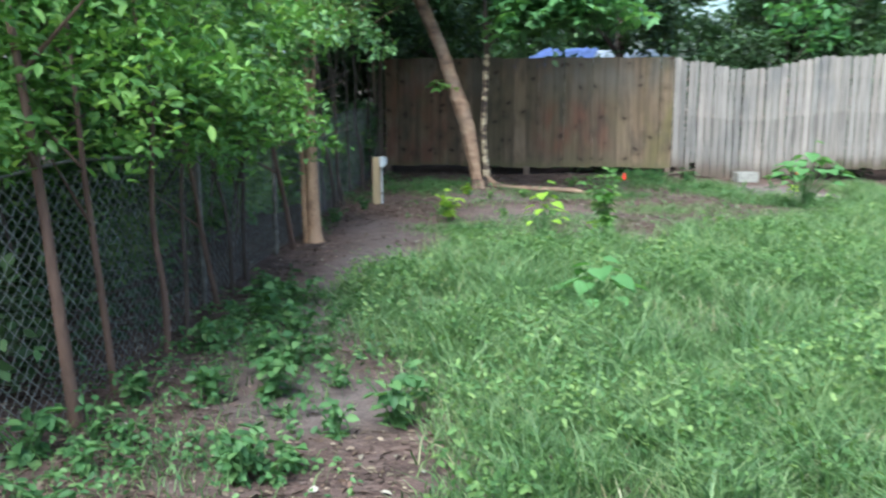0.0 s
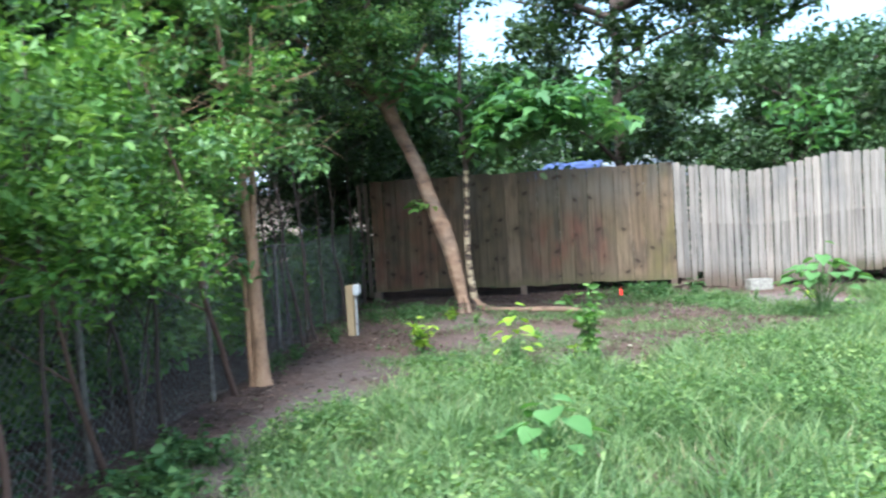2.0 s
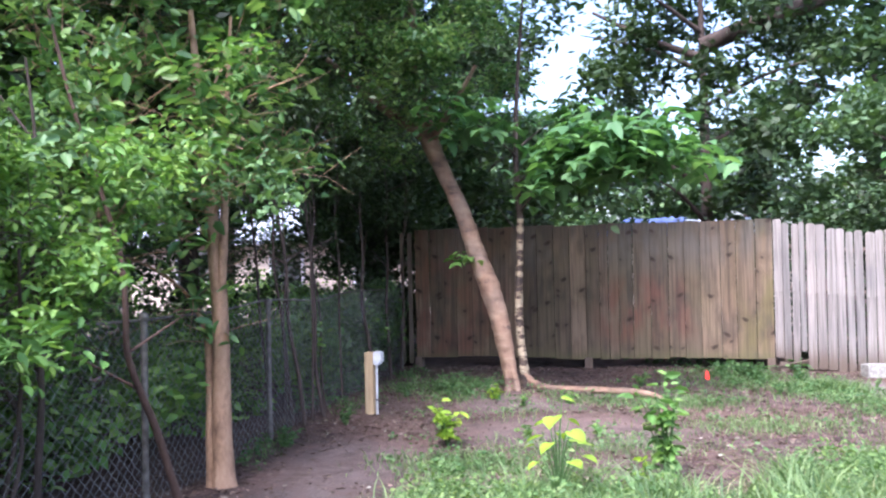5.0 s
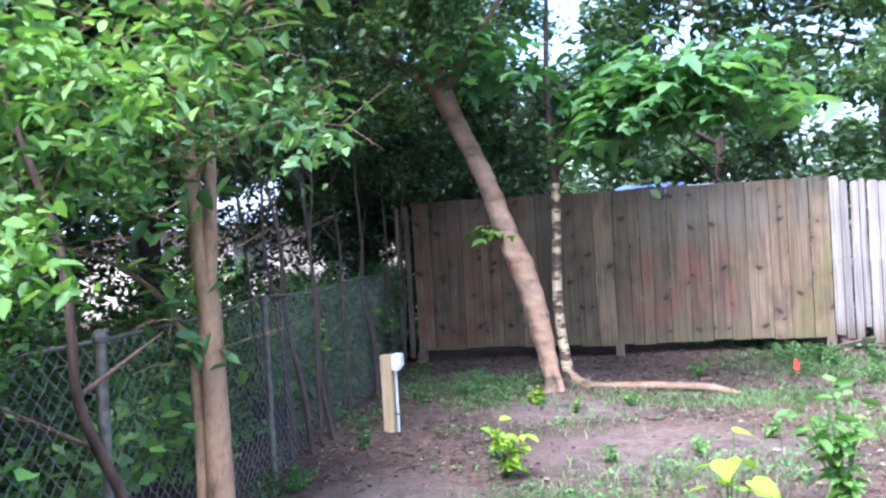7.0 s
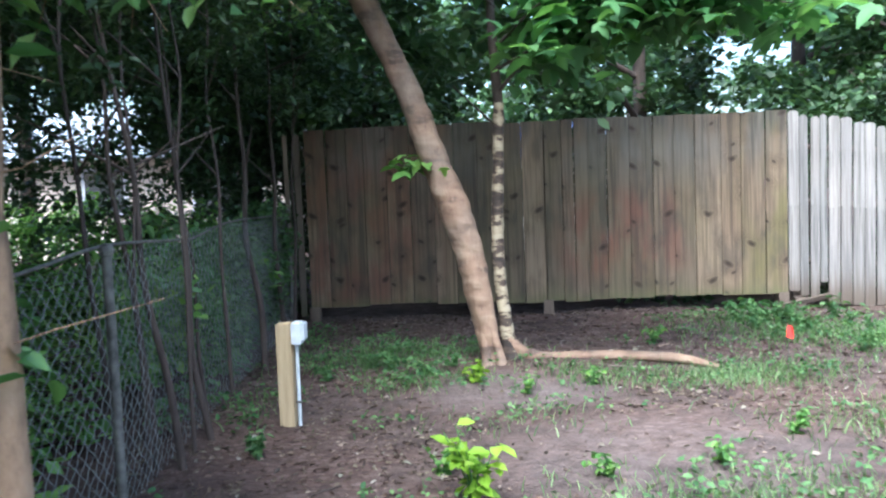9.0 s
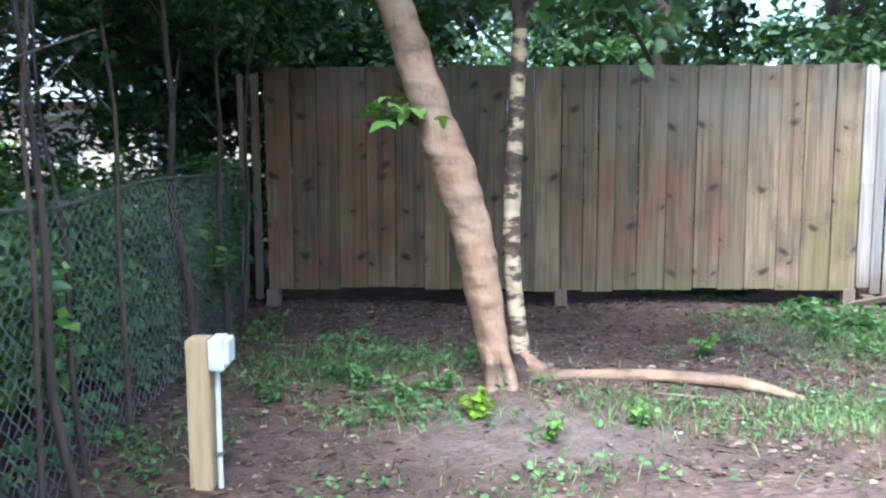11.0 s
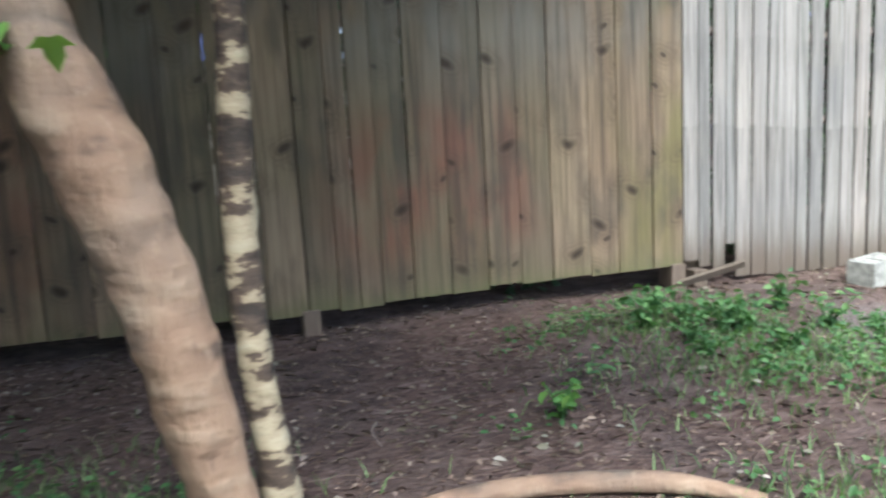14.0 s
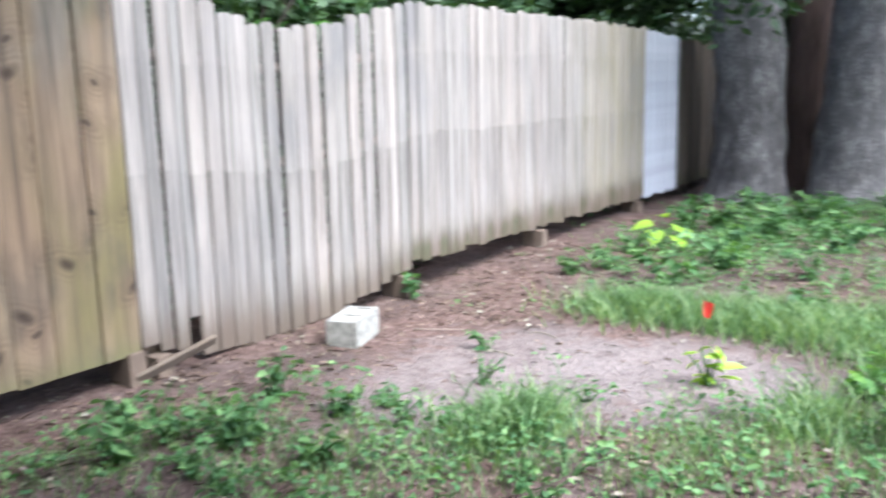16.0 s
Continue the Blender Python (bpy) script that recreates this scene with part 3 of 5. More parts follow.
# ---- fences ----
def board_mesh(name, w, t, z0, z1, ear=0.0):
    """A fence board with its foot at z0 and its head at z1, its head corners cut where ear is given."""
    xs = w / 2
    if ear:
        line = [(-xs, z0), (xs, z0), (xs, z1 - ear), (xs - ear, z1), (-xs + ear, z1), (-xs, z1 - ear)]
    else:
        line = [(-xs, z0), (xs, z0), (xs, z1), (-xs, z1)]
    bm = bmesh.new()
    cut = 0.006
    rings = []
    for y, k in ((-t / 2, 1 - 2 * cut / w), (-t / 2 + 0.006, 1.0), (t / 2, 1.0)):
        rings.append([bm.verts.new((x * k, y, z)) for x, z in line])
    bm.faces.new(rings[0])
    bm.faces.new(rings[2][::-1])
    for a, b in zip(rings, rings[1:]):
        for i in range(len(a)):
            bm.faces.new((a[i - 1], a[i], b[i], b[i - 1]))
    bmesh.ops.recalc_face_normals(bm, faces=bm.faces)
    me = bpy.data.meshes.new(name)
    bm.to_mesh(me)
    bm.free()
    return me


def brown_fence():
    rng = random.Random(3)
    f = thing("wooden_fence", (0, 0, 0), "tall brown weathered board fence with knots and mossy feet", "fence")
    bm = bmesh.new()
    for z in (0.35, 1.02, 1.72):
        box(bm, -0.02, 4.9, 0.012, 0.05, z - 0.045, z + 0.045)
    part("rail", bm, TIMBER, f)
    for x in (0.03, 2.45, 4.83):
        part("post", box(bmesh.new(), x - 0.045, x + 0.045, 0.052, 0.142, -0.4, 1.93, 0.004), TIMBER, f)
        part("post_foot", box(bmesh.new(), x - 0.05, x + 0.05, -0.035, 0.051, -0.3, 0.115, 0.004), TIMBER, f)
    edges = [0.0, 0.21, 0.42, 0.60, 0.83, 1.07, 1.31, 1.52, 1.76, 2.0, 2.22, 2.44, 2.62, 2.74, 2.88, 3.07, 3.30, 3.54, 3.75, 3.96, 4.22, 4.42, 4.66, 4.88]
    for x, end in zip(edges, edges[1:]):
        w = end - x
        sag = 0.012 * math.sin(x * 2.1)
        me = board_mesh("board", w - rng.uniform(0.002, 0.005), 0.018, 0.11 + sag + rng.uniform(-0.014, 0.012), 1.945 + rng.uniform(-0.012, 0.012))
        b = part("board", me, BROWN_BOARD, f)
        b.location = (x + w / 2, rng.uniform(-0.006, 0.003), 0)
        b.rotation_euler = (rng.uniform(-0.004, 0.004), rng.uniform(-0.003, 0.003), rng.uniform(-0.025, 0.025))
    # one split board and a thin stake by the corner
    for dx, w in ((-0.09, 0.07), (-0.20, 0.05)):
        me = board_mesh("corner_board", w, 0.018, 0.02, 1.9)
        b = part("corner_board", me, DARK_BOARD, f)
        b.location, b.rotation_euler = (dx, 0.03, 0), (0, rng.uniform(-0.01, 0.01), 0.3)


def profile(x, rows):
    return float(np.interp(x, [r[0] for r in rows], [r[1] for r in rows]))


GREY_TOP = [(4.88, 1.93), (5.3, 1.86), (5.9, 1.745), (6.3, 1.75), (6.8, 1.87), (7.2, 1.95), (8.5, 1.97), (11.7, 1.94), (13.0, 1.86)]
GREY_FOOT = [(4.88, 0.13), (5.2, 0.02), (5.3, -0.02), (5.85, -0.06), (5.95, -0.06), (6.3, -0.05), (6.7, 0.02), (7.1, 0.10), (7.15, 0.15), (9.2, 0.10), (11.7, 0.07), (13.0, 0.05)]
GREY_OUT = [(4.88, 0.0), (5.9, 0.035), (7.2, -0.03), (9.0, 0.0), (13.0, 0.0)]


def grey_fence():
    rng = random.Random(5)
    f = thing("wooden_fence", (4.88, 0, 0), "sagging pale grey picket fence with cut corners and ragged feet", "fence")
    edges = [4.885, 5.0, 5.10, 5.20, 5.285, 5.41, 5.53, 5.65, 5.77, 5.885, 6.0, 6.13, 6.24, 6.36, 6.47, 6.60, 6.72, 6.84, 6.96, 7.08, 7.20]
    while edges[-1] < 12.8:
        edges.append(edges[-1] + rng.uniform(0.098, 0.128))
    for x, end in zip(edges, edges[1:]):
        w = end - x
        foot = profile(x, GREY_FOOT) + rng.uniform(-0.02, 0.022)
        gap = rng.uniform(0.006, 0.013)
        if abs(x - 5.20) < 0.01:
            foot += 0.17
        if abs(x - 5.77) < 0.01:
            gap = 0.024
        if 7.62 < x < 7.76:
            gap = 0.02
        head = profile(x, GREY_TOP)
        sag = 0.6 * (head - 1.93) if x < 7.2 else 0.04
        me = board_mesh("picket", w - gap, 0.016, foot - sag, head - sag + rng.uniform(-0.02, 0.02), 0.024)
        b = part("picket", me, WHITEWASH if x > 11.72 else GREY_BOARD, f)
        b.location = (x + w / 2 - 4.88, profile(x, GREY_OUT) + rng.uniform(-0.008, 0.004), sag)
        b.rotation_euler = (rng.uniform(-0.004, 0.004), rng.uniform(-0.006, 0.006), rng.uniform(-0.018, 0.018))
    for z in (0.45, 1.05, 1.6):
        line = [(xx - 4.88, profile(xx, GREY_OUT) + 0.035, z + 0.5 * (profile(xx, GREY_TOP) - 1.93), 0.03) for xx in (4.9, 5.9, 6.6, 7.2, 9.0, 12.9)]
        part("rail", np_mesh("rail", *tube(line, 2, 4, 0)), TIMBER, f)
    for xx in (5.0, 7.10, 9.25, 11.6):
        y = profile(xx, GREY_OUT)
        part("post", box(bmesh.new(), xx - 4.93, xx - 4.83, y + 0.068, y + 0.16, -0.4, 1.70, 0.004), TIMBER, f)
        part("post_foot", box(bmesh.new(), xx - 4.94, xx - 4.84, y - 0.05, y + 0.06, -0.3, profile(xx, GREY_FOOT) - 0.03, 0.004), TIMBER, f)
    plank = part("fallen_slat", box(bmesh.new(), -0.24, 0.24, -0.012, 0.012, -0.028, 0.028, 0.003), GREY_BOARD, f, "broken loose slat on the ground")
    plank.location, plank.rotation_euler = (0.17, -0.06, 0.03), (0.5, -0.22, -0.15)


def far_fence(place, turn, length, seed):
    rng = random.Random(seed)
    f = thing("wooden_fence", place, "board fence behind big trunks, coloured dark for shade", "fence")
    f.rotation_euler = (0, 0, turn)
    x = 0.0
    while x < length:
        w = rng.uniform(0.12, 0.145)
        b = part("board", board_mesh("board", w - 0.004, 0.018, 0.05 + rng.uniform(-0.02, 0.02), 1.85 + rng.uniform(-0.02, 0.02)), DARK_BOARD, f)
        b.location = (x + w / 2, rng.uniform(-0.005, 0.005), 0)
        b.rotation_euler = (0, rng.uniform(-0.006, 0.006), rng.uniform(-0.04, 0.04))
        x += w
    for z in (0.4, 1.5):
        part("rail", box(bmesh.new(), 0, length, 0.012, 0.05, z - 0.045, z + 0.045), TIMBER, f)
    for px in (0.5, length / 2, length - 0.5):
        part("post", box(bmesh.new(), px - 0.045, px + 0.045, 0.052, 0.142, -0.4, 1.8), TIMBER, f)


def chain_link():
    """The wire fence: each wire a zigzag from rail to ground, woven into diamonds."""
    f = thing("chain_link_fence", (0, 0, 0), "old grey chain link fence overgrown with stems and leaves", "fence")
    rng = np.random.default_rng(11)
    pitch, high = 0.045, 1.15
    pieces = []
    n = int(18.5 / pitch)
    for k in range(n):
        y0 = -0.2 - k * pitch
        rows = int(high / (pitch * 0.85))
        z = np.linspace(0.0, high, rows + 1)
        y = y0 - ((np.arange(rows + 1) + k) % 2) * pitch
        x = fence_x(y) + np.where(np.arange(rows + 1) % 2 == 0, 0.003, -0.003) + 0.02 * np.sin(y0 * 2.1) * np.sin(z * 2.4)
        pts = np.column_stack([x, y, z - 0.03 + 0.02 * np.sin(y0 * 1.3)])
        v, fc = [], []
        a = np.array([0.0, 2.1, 4.2]) + 0.4
        ring = np.stack([np.cos(a), np.sin(a), 0 * a], 1) * 0.0021
        v = (pts[:, None] + ring[None]).reshape(-1, 3)
        i, j = np.meshgrid(np.arange(rows), np.arange(3), indexing="ij")
        i, j = i.ravel(), j.ravel()
        fc = np.stack([i * 3 + j, i * 3 + (j + 1) % 3, (i + 1) * 3 + (j + 1) % 3, (i + 1) * 3 + j], 1)
        pieces.append((v, fc))
    tagged(part("wire_mesh", np_mesh("wire_mesh", *joined(pieces)), WIRE, f), kind="stuff")
    ys = np.arange(-0.2, -18.6, -0.75)
    top = [(fence_x(y), y, 1.125 + 0.022 * math.sin(y * 2.0) + 0.012 * math.sin(y * 5.3), 0.008) for y in ys]
    part("top_rail", np_mesh("top_rail", *tube(top, 3, 8, 0.08)), STEEL, f)
    for y in (-0.25, -5.45, -7.55, -9.65, -13.2, -15.95, -18.4):
        lean = float(rng.uniform(-0.03, 0.03))
        rows = [(fence_x(y) + 0.03, y, -0.3, 0.022), (fence_x(y) + 0.03, y + lean * 0.5, 0.5, 0.022), (fence_x(y) + 0.03, y + lean, 1.13, 0.022)]
        p = part("post", np_mesh("post", *tube(rows, 2, 10, 0.0), True), STEEL, f)
        cap = bmesh.new()
        bmesh.ops.create_uvsphere(cap, u_segments=10, v_segments=6, radius=0.034, matrix=Matrix.Translation((fence_x(y) + 0.03, y + lean, 1.135)))
        part("post_cap", cap, STEEL, p)


brown_fence()
grey_fence()
far_fence((13.0, 0.02, 0), 0.0, 5.0, 6)
far_fence((18.03, -0.02, 0), -math.pi / 2, 9.0, 8)
chain_link()


# ---- trees ----
def limb(rows, material, parent, name="limb", sides=10, rough=0.04, lobes=0.0, steps=5, freq=6.0, rings=0.0):
    return part(name, np_mesh(name, *tube(rows, steps, sides, rough, lobes, freq, rings), True), material, parent)


def twigs(ends, rng, length, radius=0.004):
    """Thin bent twigs from each place, as one pair of places and faces."""
    pieces = []
    for p in ends:
        d = unit(rng.normal(size=3) * [1, 1, 0.6] + [0, 0, 0.3])
        q = p + d * length * rng.uniform(0.6, 1.2)
        m = (p + q) / 2 + rng.normal(size=3) * length * 0.08
        pieces.append(tube([(*p, radius), (*m, radius * 0.7), (*q, radius * 0.3)], 1, 3, 0))
    return joined(pieces)


def crown(parent, clumps, material, size, rng, per=260, droop=0.3, wide=0.45, name="crown", twig=None, far=False):
    """A crown of leaves in clumps: rows of centre and radii."""
    places, ends = [], []
    for cx, cy, cz, rx, ry, rz in clumps:
        n = max(8, int(per * (rx * ry * rz) ** (1 / 1.5) / 0.16))
        # leaves sit in small sprays of a few, leaving gaps between
        sprays = ball(max(3, n // 7), rng, (cx, cy, cz), (rx, ry, rz))
        pick = sprays[rng.integers(0, len(sprays), n)]
        places.append(pick + rng.normal(size=(n, 3)) * size * 0.75)
        ends.append(sprays[:: max(1, len(sprays) // 10)])
    places = np.vstack(places)
    ob = part(name, np_mesh(name, *(kites(places, size, rng, droop, wide) if far else leaves(places, size, rng, droop, wide))), material, parent)
    if twig:
        tagged(part("twig_spray", np_mesh("twig_spray", *twigs(np.vstack(ends), rng, size * 4, 0.004)), twig, parent), kind="stuff")
    return ob


def scatter_clumps(rng, n, low, high, r0, r1, flat=0.75):
    c = rng.uniform(low, high, (n, 3))
    r = rng.uniform(r0, r1, n)
    return np.column_stack([c, r, r, r * flat])


def main_tree():
    rng = np.random.default_rng(21)
    t = thing("leaning_tree", (1.80, -2.72, 0.0), "leaning tree with smooth orange-tan bark and a long surface root", "tree")
    o = np.array([1.80, -2.72, 0.0, 0.0])

    def at(rows):
        return np.asarray(rows, float) - o

    limb(at([(1.86, -2.72, -0.08, 0.085), (1.84, -2.72, 0.06, 0.076), (1.795, -2.72, 0.28, 0.080), (1.745, -2.72, 0.55, 0.096), (1.675, -2.72, 0.90, 0.107), (1.58, -2.72, 1.2, 0.113), (1.50, -2.72, 1.42, 0.105),
             (1.425, -2.72, 1.63, 0.098), (1.295, -2.72, 2.02, 0.090), (1.12, -2.72, 2.41, 0.086), (0.93, -2.72, 2.86, 0.10), (0.87, -2.72, 3.2, 0.075), (0.75, -2.6, 3.9, 0.06), (0.7, -2.5, 4.8, 0.03)]),
         ORANGE_BARK, t, "trunk", 28, 0.045, 0.10, 14, 8.0, 0.035)
    limb(at([(0.94, -2.72, 2.84, 0.085), (0.72, -2.72, 3.0, 0.065), (0.45, -2.75, 3.2, 0.055), (0.2, -2.8, 3.42, 0.045), (-0.2, -2.9, 3.8, 0.03)]), ORANGE_BARK, t, "branch", 10)
    limb(at([(0.95, -2.72, 2.8, 0.05), (1.25, -3.0, 3.1, 0.035), (1.6, -3.3, 3.5, 0.02)]), ORANGE_BARK, t, "branch", 8)
    limb(at([(1.945, -2.65, 0.21, 0.028), (1.985, -2.63, 0.15, 0.05), (2.05, -2.59, 0.085, 0.058), (2.16, -2.52, 0.035, 0.05), (2.3, -2.43, 0.01, 0.042), (2.52, -2.35, 0.0, 0.038), (2.78, -2.35, -0.005, 0.037), (3.05, -2.43, -0.006, 0.038), (3.25, -2.53, -0.01, 0.034), (3.48, -2.66, -0.05, 0.016)]),
         ORANGE_BARK, t, "surface_root", 12, 0.06, 0, 5)
    limb(at([(1.775, -2.83, -0.06, 0.042), (1.785, -2.80, 0.08, 0.038), (1.775, -2.77, 0.26, 0.03), (1.75, -2.76, 0.46, 0.01)]), ORANGE_BARK, t, "buttress", 10)
    limb(at([(1.90, -2.83, -0.06, 0.042), (1.885, -2.80, 0.08, 0.038), (1.84, -2.77, 0.26, 0.03), (1.80, -2.77, 0.46, 0.01)]), ORANGE_BARK, t, "buttress", 10)
    cl = scatter_clumps(rng, 30, (-0.6, -3.9, 3.5), (1.9, -1.6, 4.8), 0.22, 0.42)
    cl = np.vstack([cl, scatter_clumps(rng, 12, (0.1, -2.4, 2.9), (1.5, -1.7, 3.4), 0.12, 0.25)])
    cl = np.vstack([cl, scatter_clumps(rng, 12, (0.2, -3.2, 2.55), (0.75, -2.6, 3.0), 0.09, 0.18), scatter_clumps(rng, 12, (0.9, -3.3, 3.0), (1.5, -2.3, 3.7), 0.12, 0.24)])
    cl = np.vstack([cl, scatter_clumps(rng, 26, (-0.5, -3.5, 3.05), (1.3, -2.9, 4.0), 0.14, 0.28)])
    cl[:, :3] -= o[:3]
    crown(t, cl, LEAF_SHINY, 0.075, rng, 420, twig=DARK_BARK)
    # a wide upper crown above view, added to shade the corner
    high = scatter_clumps(rng, 84, (-2.4, -5.6, 4.9), (3.8, 0.6, 7.4), 0.45, 0.85, 0.6)
    high[:, :3] -= o[:3]
    crown(t, high, LEAF_MID, 0.15, rng, 170, name="shading_crown", far=True)
    for k in range(6):
        a = k * 1.05
        limb(at([(0.72, -2.5, 4.5 + 0.1 * k, 0.05), (0.72 + 1.2 * math.cos(a) + 0.4, -2.5 + 1.2 * math.sin(a), 5.2, 0.035), (1.2 + 2.6 * math.cos(a), -2.5 + 2.4 * math.sin(a), 5.9, 0.012)]), ORANGE_BARK, t, "branch", 8)


def slim_tree():
    rng = np.random.default_rng(22)
    o = np.array([1.96, -2.62, 0, 0])
    t = thing("slim_tree", (1.96, -2.62, 0), "slim tree with patchy white and brown bark and broad leaves", "tree")

    def at(rows):
        return np.asarray(rows, float) - o

    limb(at([(2.0, -2.64, -0.08, 0.085), (1.96, -2.62, 0.12, 0.065), (1.94, -2.62, 0.28, 0.054), (1.91, -2.62, 0.58, 0.046), (1.897, -2.62, 0.98, 0.046), (1.92, -2.62, 1.48, 0.042),
             (1.935, -2.62, 1.92, 0.038)]), PATCHY_BARK, t, "trunk", 14, 0.10, 0, 8, 14.0)
    limb(at([(1.934, -2.62, 1.90, 0.037), (1.90, -2.62, 2.58, 0.03), (1.93, -2.6, 3.4, 0.022), (2.0, -2.5, 4.4, 0.012)]), DARK_BARK, t, "upper_trunk", 12, 0.08)
    arms = [
        [(1.92, -2.62, 1.98, 0.016), (2.2, -2.8, 2.25, 0.012), (2.7, -3.1, 2.45, 0.009), (3.4, -3.3, 2.5, 0.005)],
        [(1.91, -2.62, 2.3, 0.014), (2.3, -2.9, 2.6, 0.010), (2.9, -3.3, 2.75, 0.007), (3.5, -3.5, 2.7, 0.004)],
        [(1.92, -2.62, 1.75, 0.010), (1.78, -2.42, 1.9, 0.008), (1.6, -2.2, 2.1, 0.004)],
        [(1.92, -2.62, 2.7, 0.012), (2.2, -2.2, 3.0, 0.009), (2.6, -1.8, 3.2, 0.005)],
        [(1.93, -2.62, 2.6, 0.012), (1.6, -3.0, 2.9, 0.008), (1.3, -3.3, 3.0, 0.004)],
        [(1.62, -2.62, 1.36, 0.005), (1.42, -2.66, 1.47, 0.004), (1.20, -2.7, 1.5, 0.003)],
    ]
    for rows in arms:
        limb(at(rows), DARK_BARK, t, "branch", 6, 0, 0, 4)
    sprays = []
    arms.append([(1.91, -2.62, 2.15, 0.012), (2.5, -2.9, 2.4, 0.010), (3.2, -3.1, 2.5, 0.007), (3.95, -3.2, 2.42, 0.004)])
    limb(at(arms[-1]), DARK_BARK, t, "branch", 6, 0, 0, 4)
    for rows in (arms[0], arms[1], arms[-1]):
        for p in spline(rows, 8)[7:]:
            sprays += [p[:3] + rng.normal(size=3) * [0.16, 0.30, 0.10] for _ in range(14)]
    for rows in (arms[3], arms[4]):
        for p in spline(rows, 6)[6:]:
            sprays += [p[:3] + rng.normal(size=3) * [0.2, 0.2, 0.12] for _ in range(12)]
    low = []
    for p in spline(arms[5], 5)[6:]:
        low += [p[:3] + rng.normal(size=3) * [0.05, 0.06, 0.035] for _ in range(5)]
    low = np.array(low) - o[:3]
    part("low_leaves", np_mesh("low_leaves", *lobed(low, 0.12, rng, 0.3)), LEAF_BUSH, t)
    pl = np.array(sprays) - o[:3]
    v, f = lobed(pl, 0.185, rng, 0.3)
    part("broad_leaves", np_mesh("broad_leaves", v, f), LEAF_BROAD, t)
    # leaf mass behind the trunk, its dimness put into a darker leaf colour
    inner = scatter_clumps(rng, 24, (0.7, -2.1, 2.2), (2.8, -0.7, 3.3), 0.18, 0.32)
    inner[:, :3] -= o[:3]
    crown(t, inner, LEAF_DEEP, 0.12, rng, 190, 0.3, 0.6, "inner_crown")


def privet_tree():
    rng = np.random.default_rng(23)
    o = np.array([0.52, -6.95, 0, 0])
    t = thing("small_tree", (0.52, -6.95, 0), "small tree with smooth tan forked trunk and glossy leaves", "tree")

    def at(rows):
        return np.asarray(rows, float) - o

    limb(at([(0.56, -6.95, -0.08, 0.10), (0.545, -6.94, 0.06, 0.075), (0.53, -6.92, 0.38, 0.064), (0.52, -6.9, 0.84, 0.059), (0.515, -6.9, 1.2, 0.056), (0.49, -6.9, 1.5, 0.052), (0.46, -6.9, 1.8, 0.045), (0.40, -6.9, 2.4, 0.035), (0.33, -6.9, 3.2, 0.02)]), TAN_BARK, t, "trunk", 16, 0.04, 0, 6)
    limb(at([(0.53, -6.92, 1.22, 0.03), (0.555, -6.92, 1.5, 0.03), (0.575, -6.92, 1.9, 0.026), (0.61, -6.95, 2.4, 0.02), (0.68, -7.0, 3.1, 0.01)]), TAN_BARK, t, "stem", 10)
    limb(at([(0.47, -6.95, -0.08, 0.045), (0.45, -6.93, 0.25, 0.036), (0.44, -6.91, 0.6, 0.03), (0.425, -6.9, 0.9, 0.026), (0.38, -6.9, 1.08, 0.02), (0.25, -6.95, 1.3, 0.013), (0.0, -7.05, 1.48, 0.009), (-0.3, -7.2, 1.56, 0.006)]), TAN_BARK, t, "stem", 10)
    for _ in range(9):
        z = rng.uniform(1.7, 2.8)
        d = rng.normal(size=3) * [0.22, 0.22, 0.1] + [0, 0, 0.4]
        limb(at([(0.47, -6.9, z, 0.012), (0.47 + d[0] * 0.5, -6.9 + d[1] * 0.5, z + d[2] * 0.6, 0.009), (0.47 + d[0] * 1.3, -6.9 + d[1] * 1.3, z + d[2], 0.004)]), TAN_BARK, t, "branch", 6)
    cl = scatter_clumps(rng, 56, (-0.65, -7.9, 2.0), (1.0, -6.1, 3.9), 0.13, 0.28)
    cl = np.vstack([cl, scatter_clumps(rng, 16, (-0.6, -7.8, 1.5), (0.45, -7.0, 2.1), 0.12, 0.2), scatter_clumps(rng, 4, (0.3, -7.0, 0.9), (0.42, -6.85, 1.4), 0.05, 0.09)])
    cl[:, :3] -= o[:3]
    crown(t, cl, LEAF_SHINY, 0.112, rng, 400, 0.15, 0.45, twig=TAN_BARK)


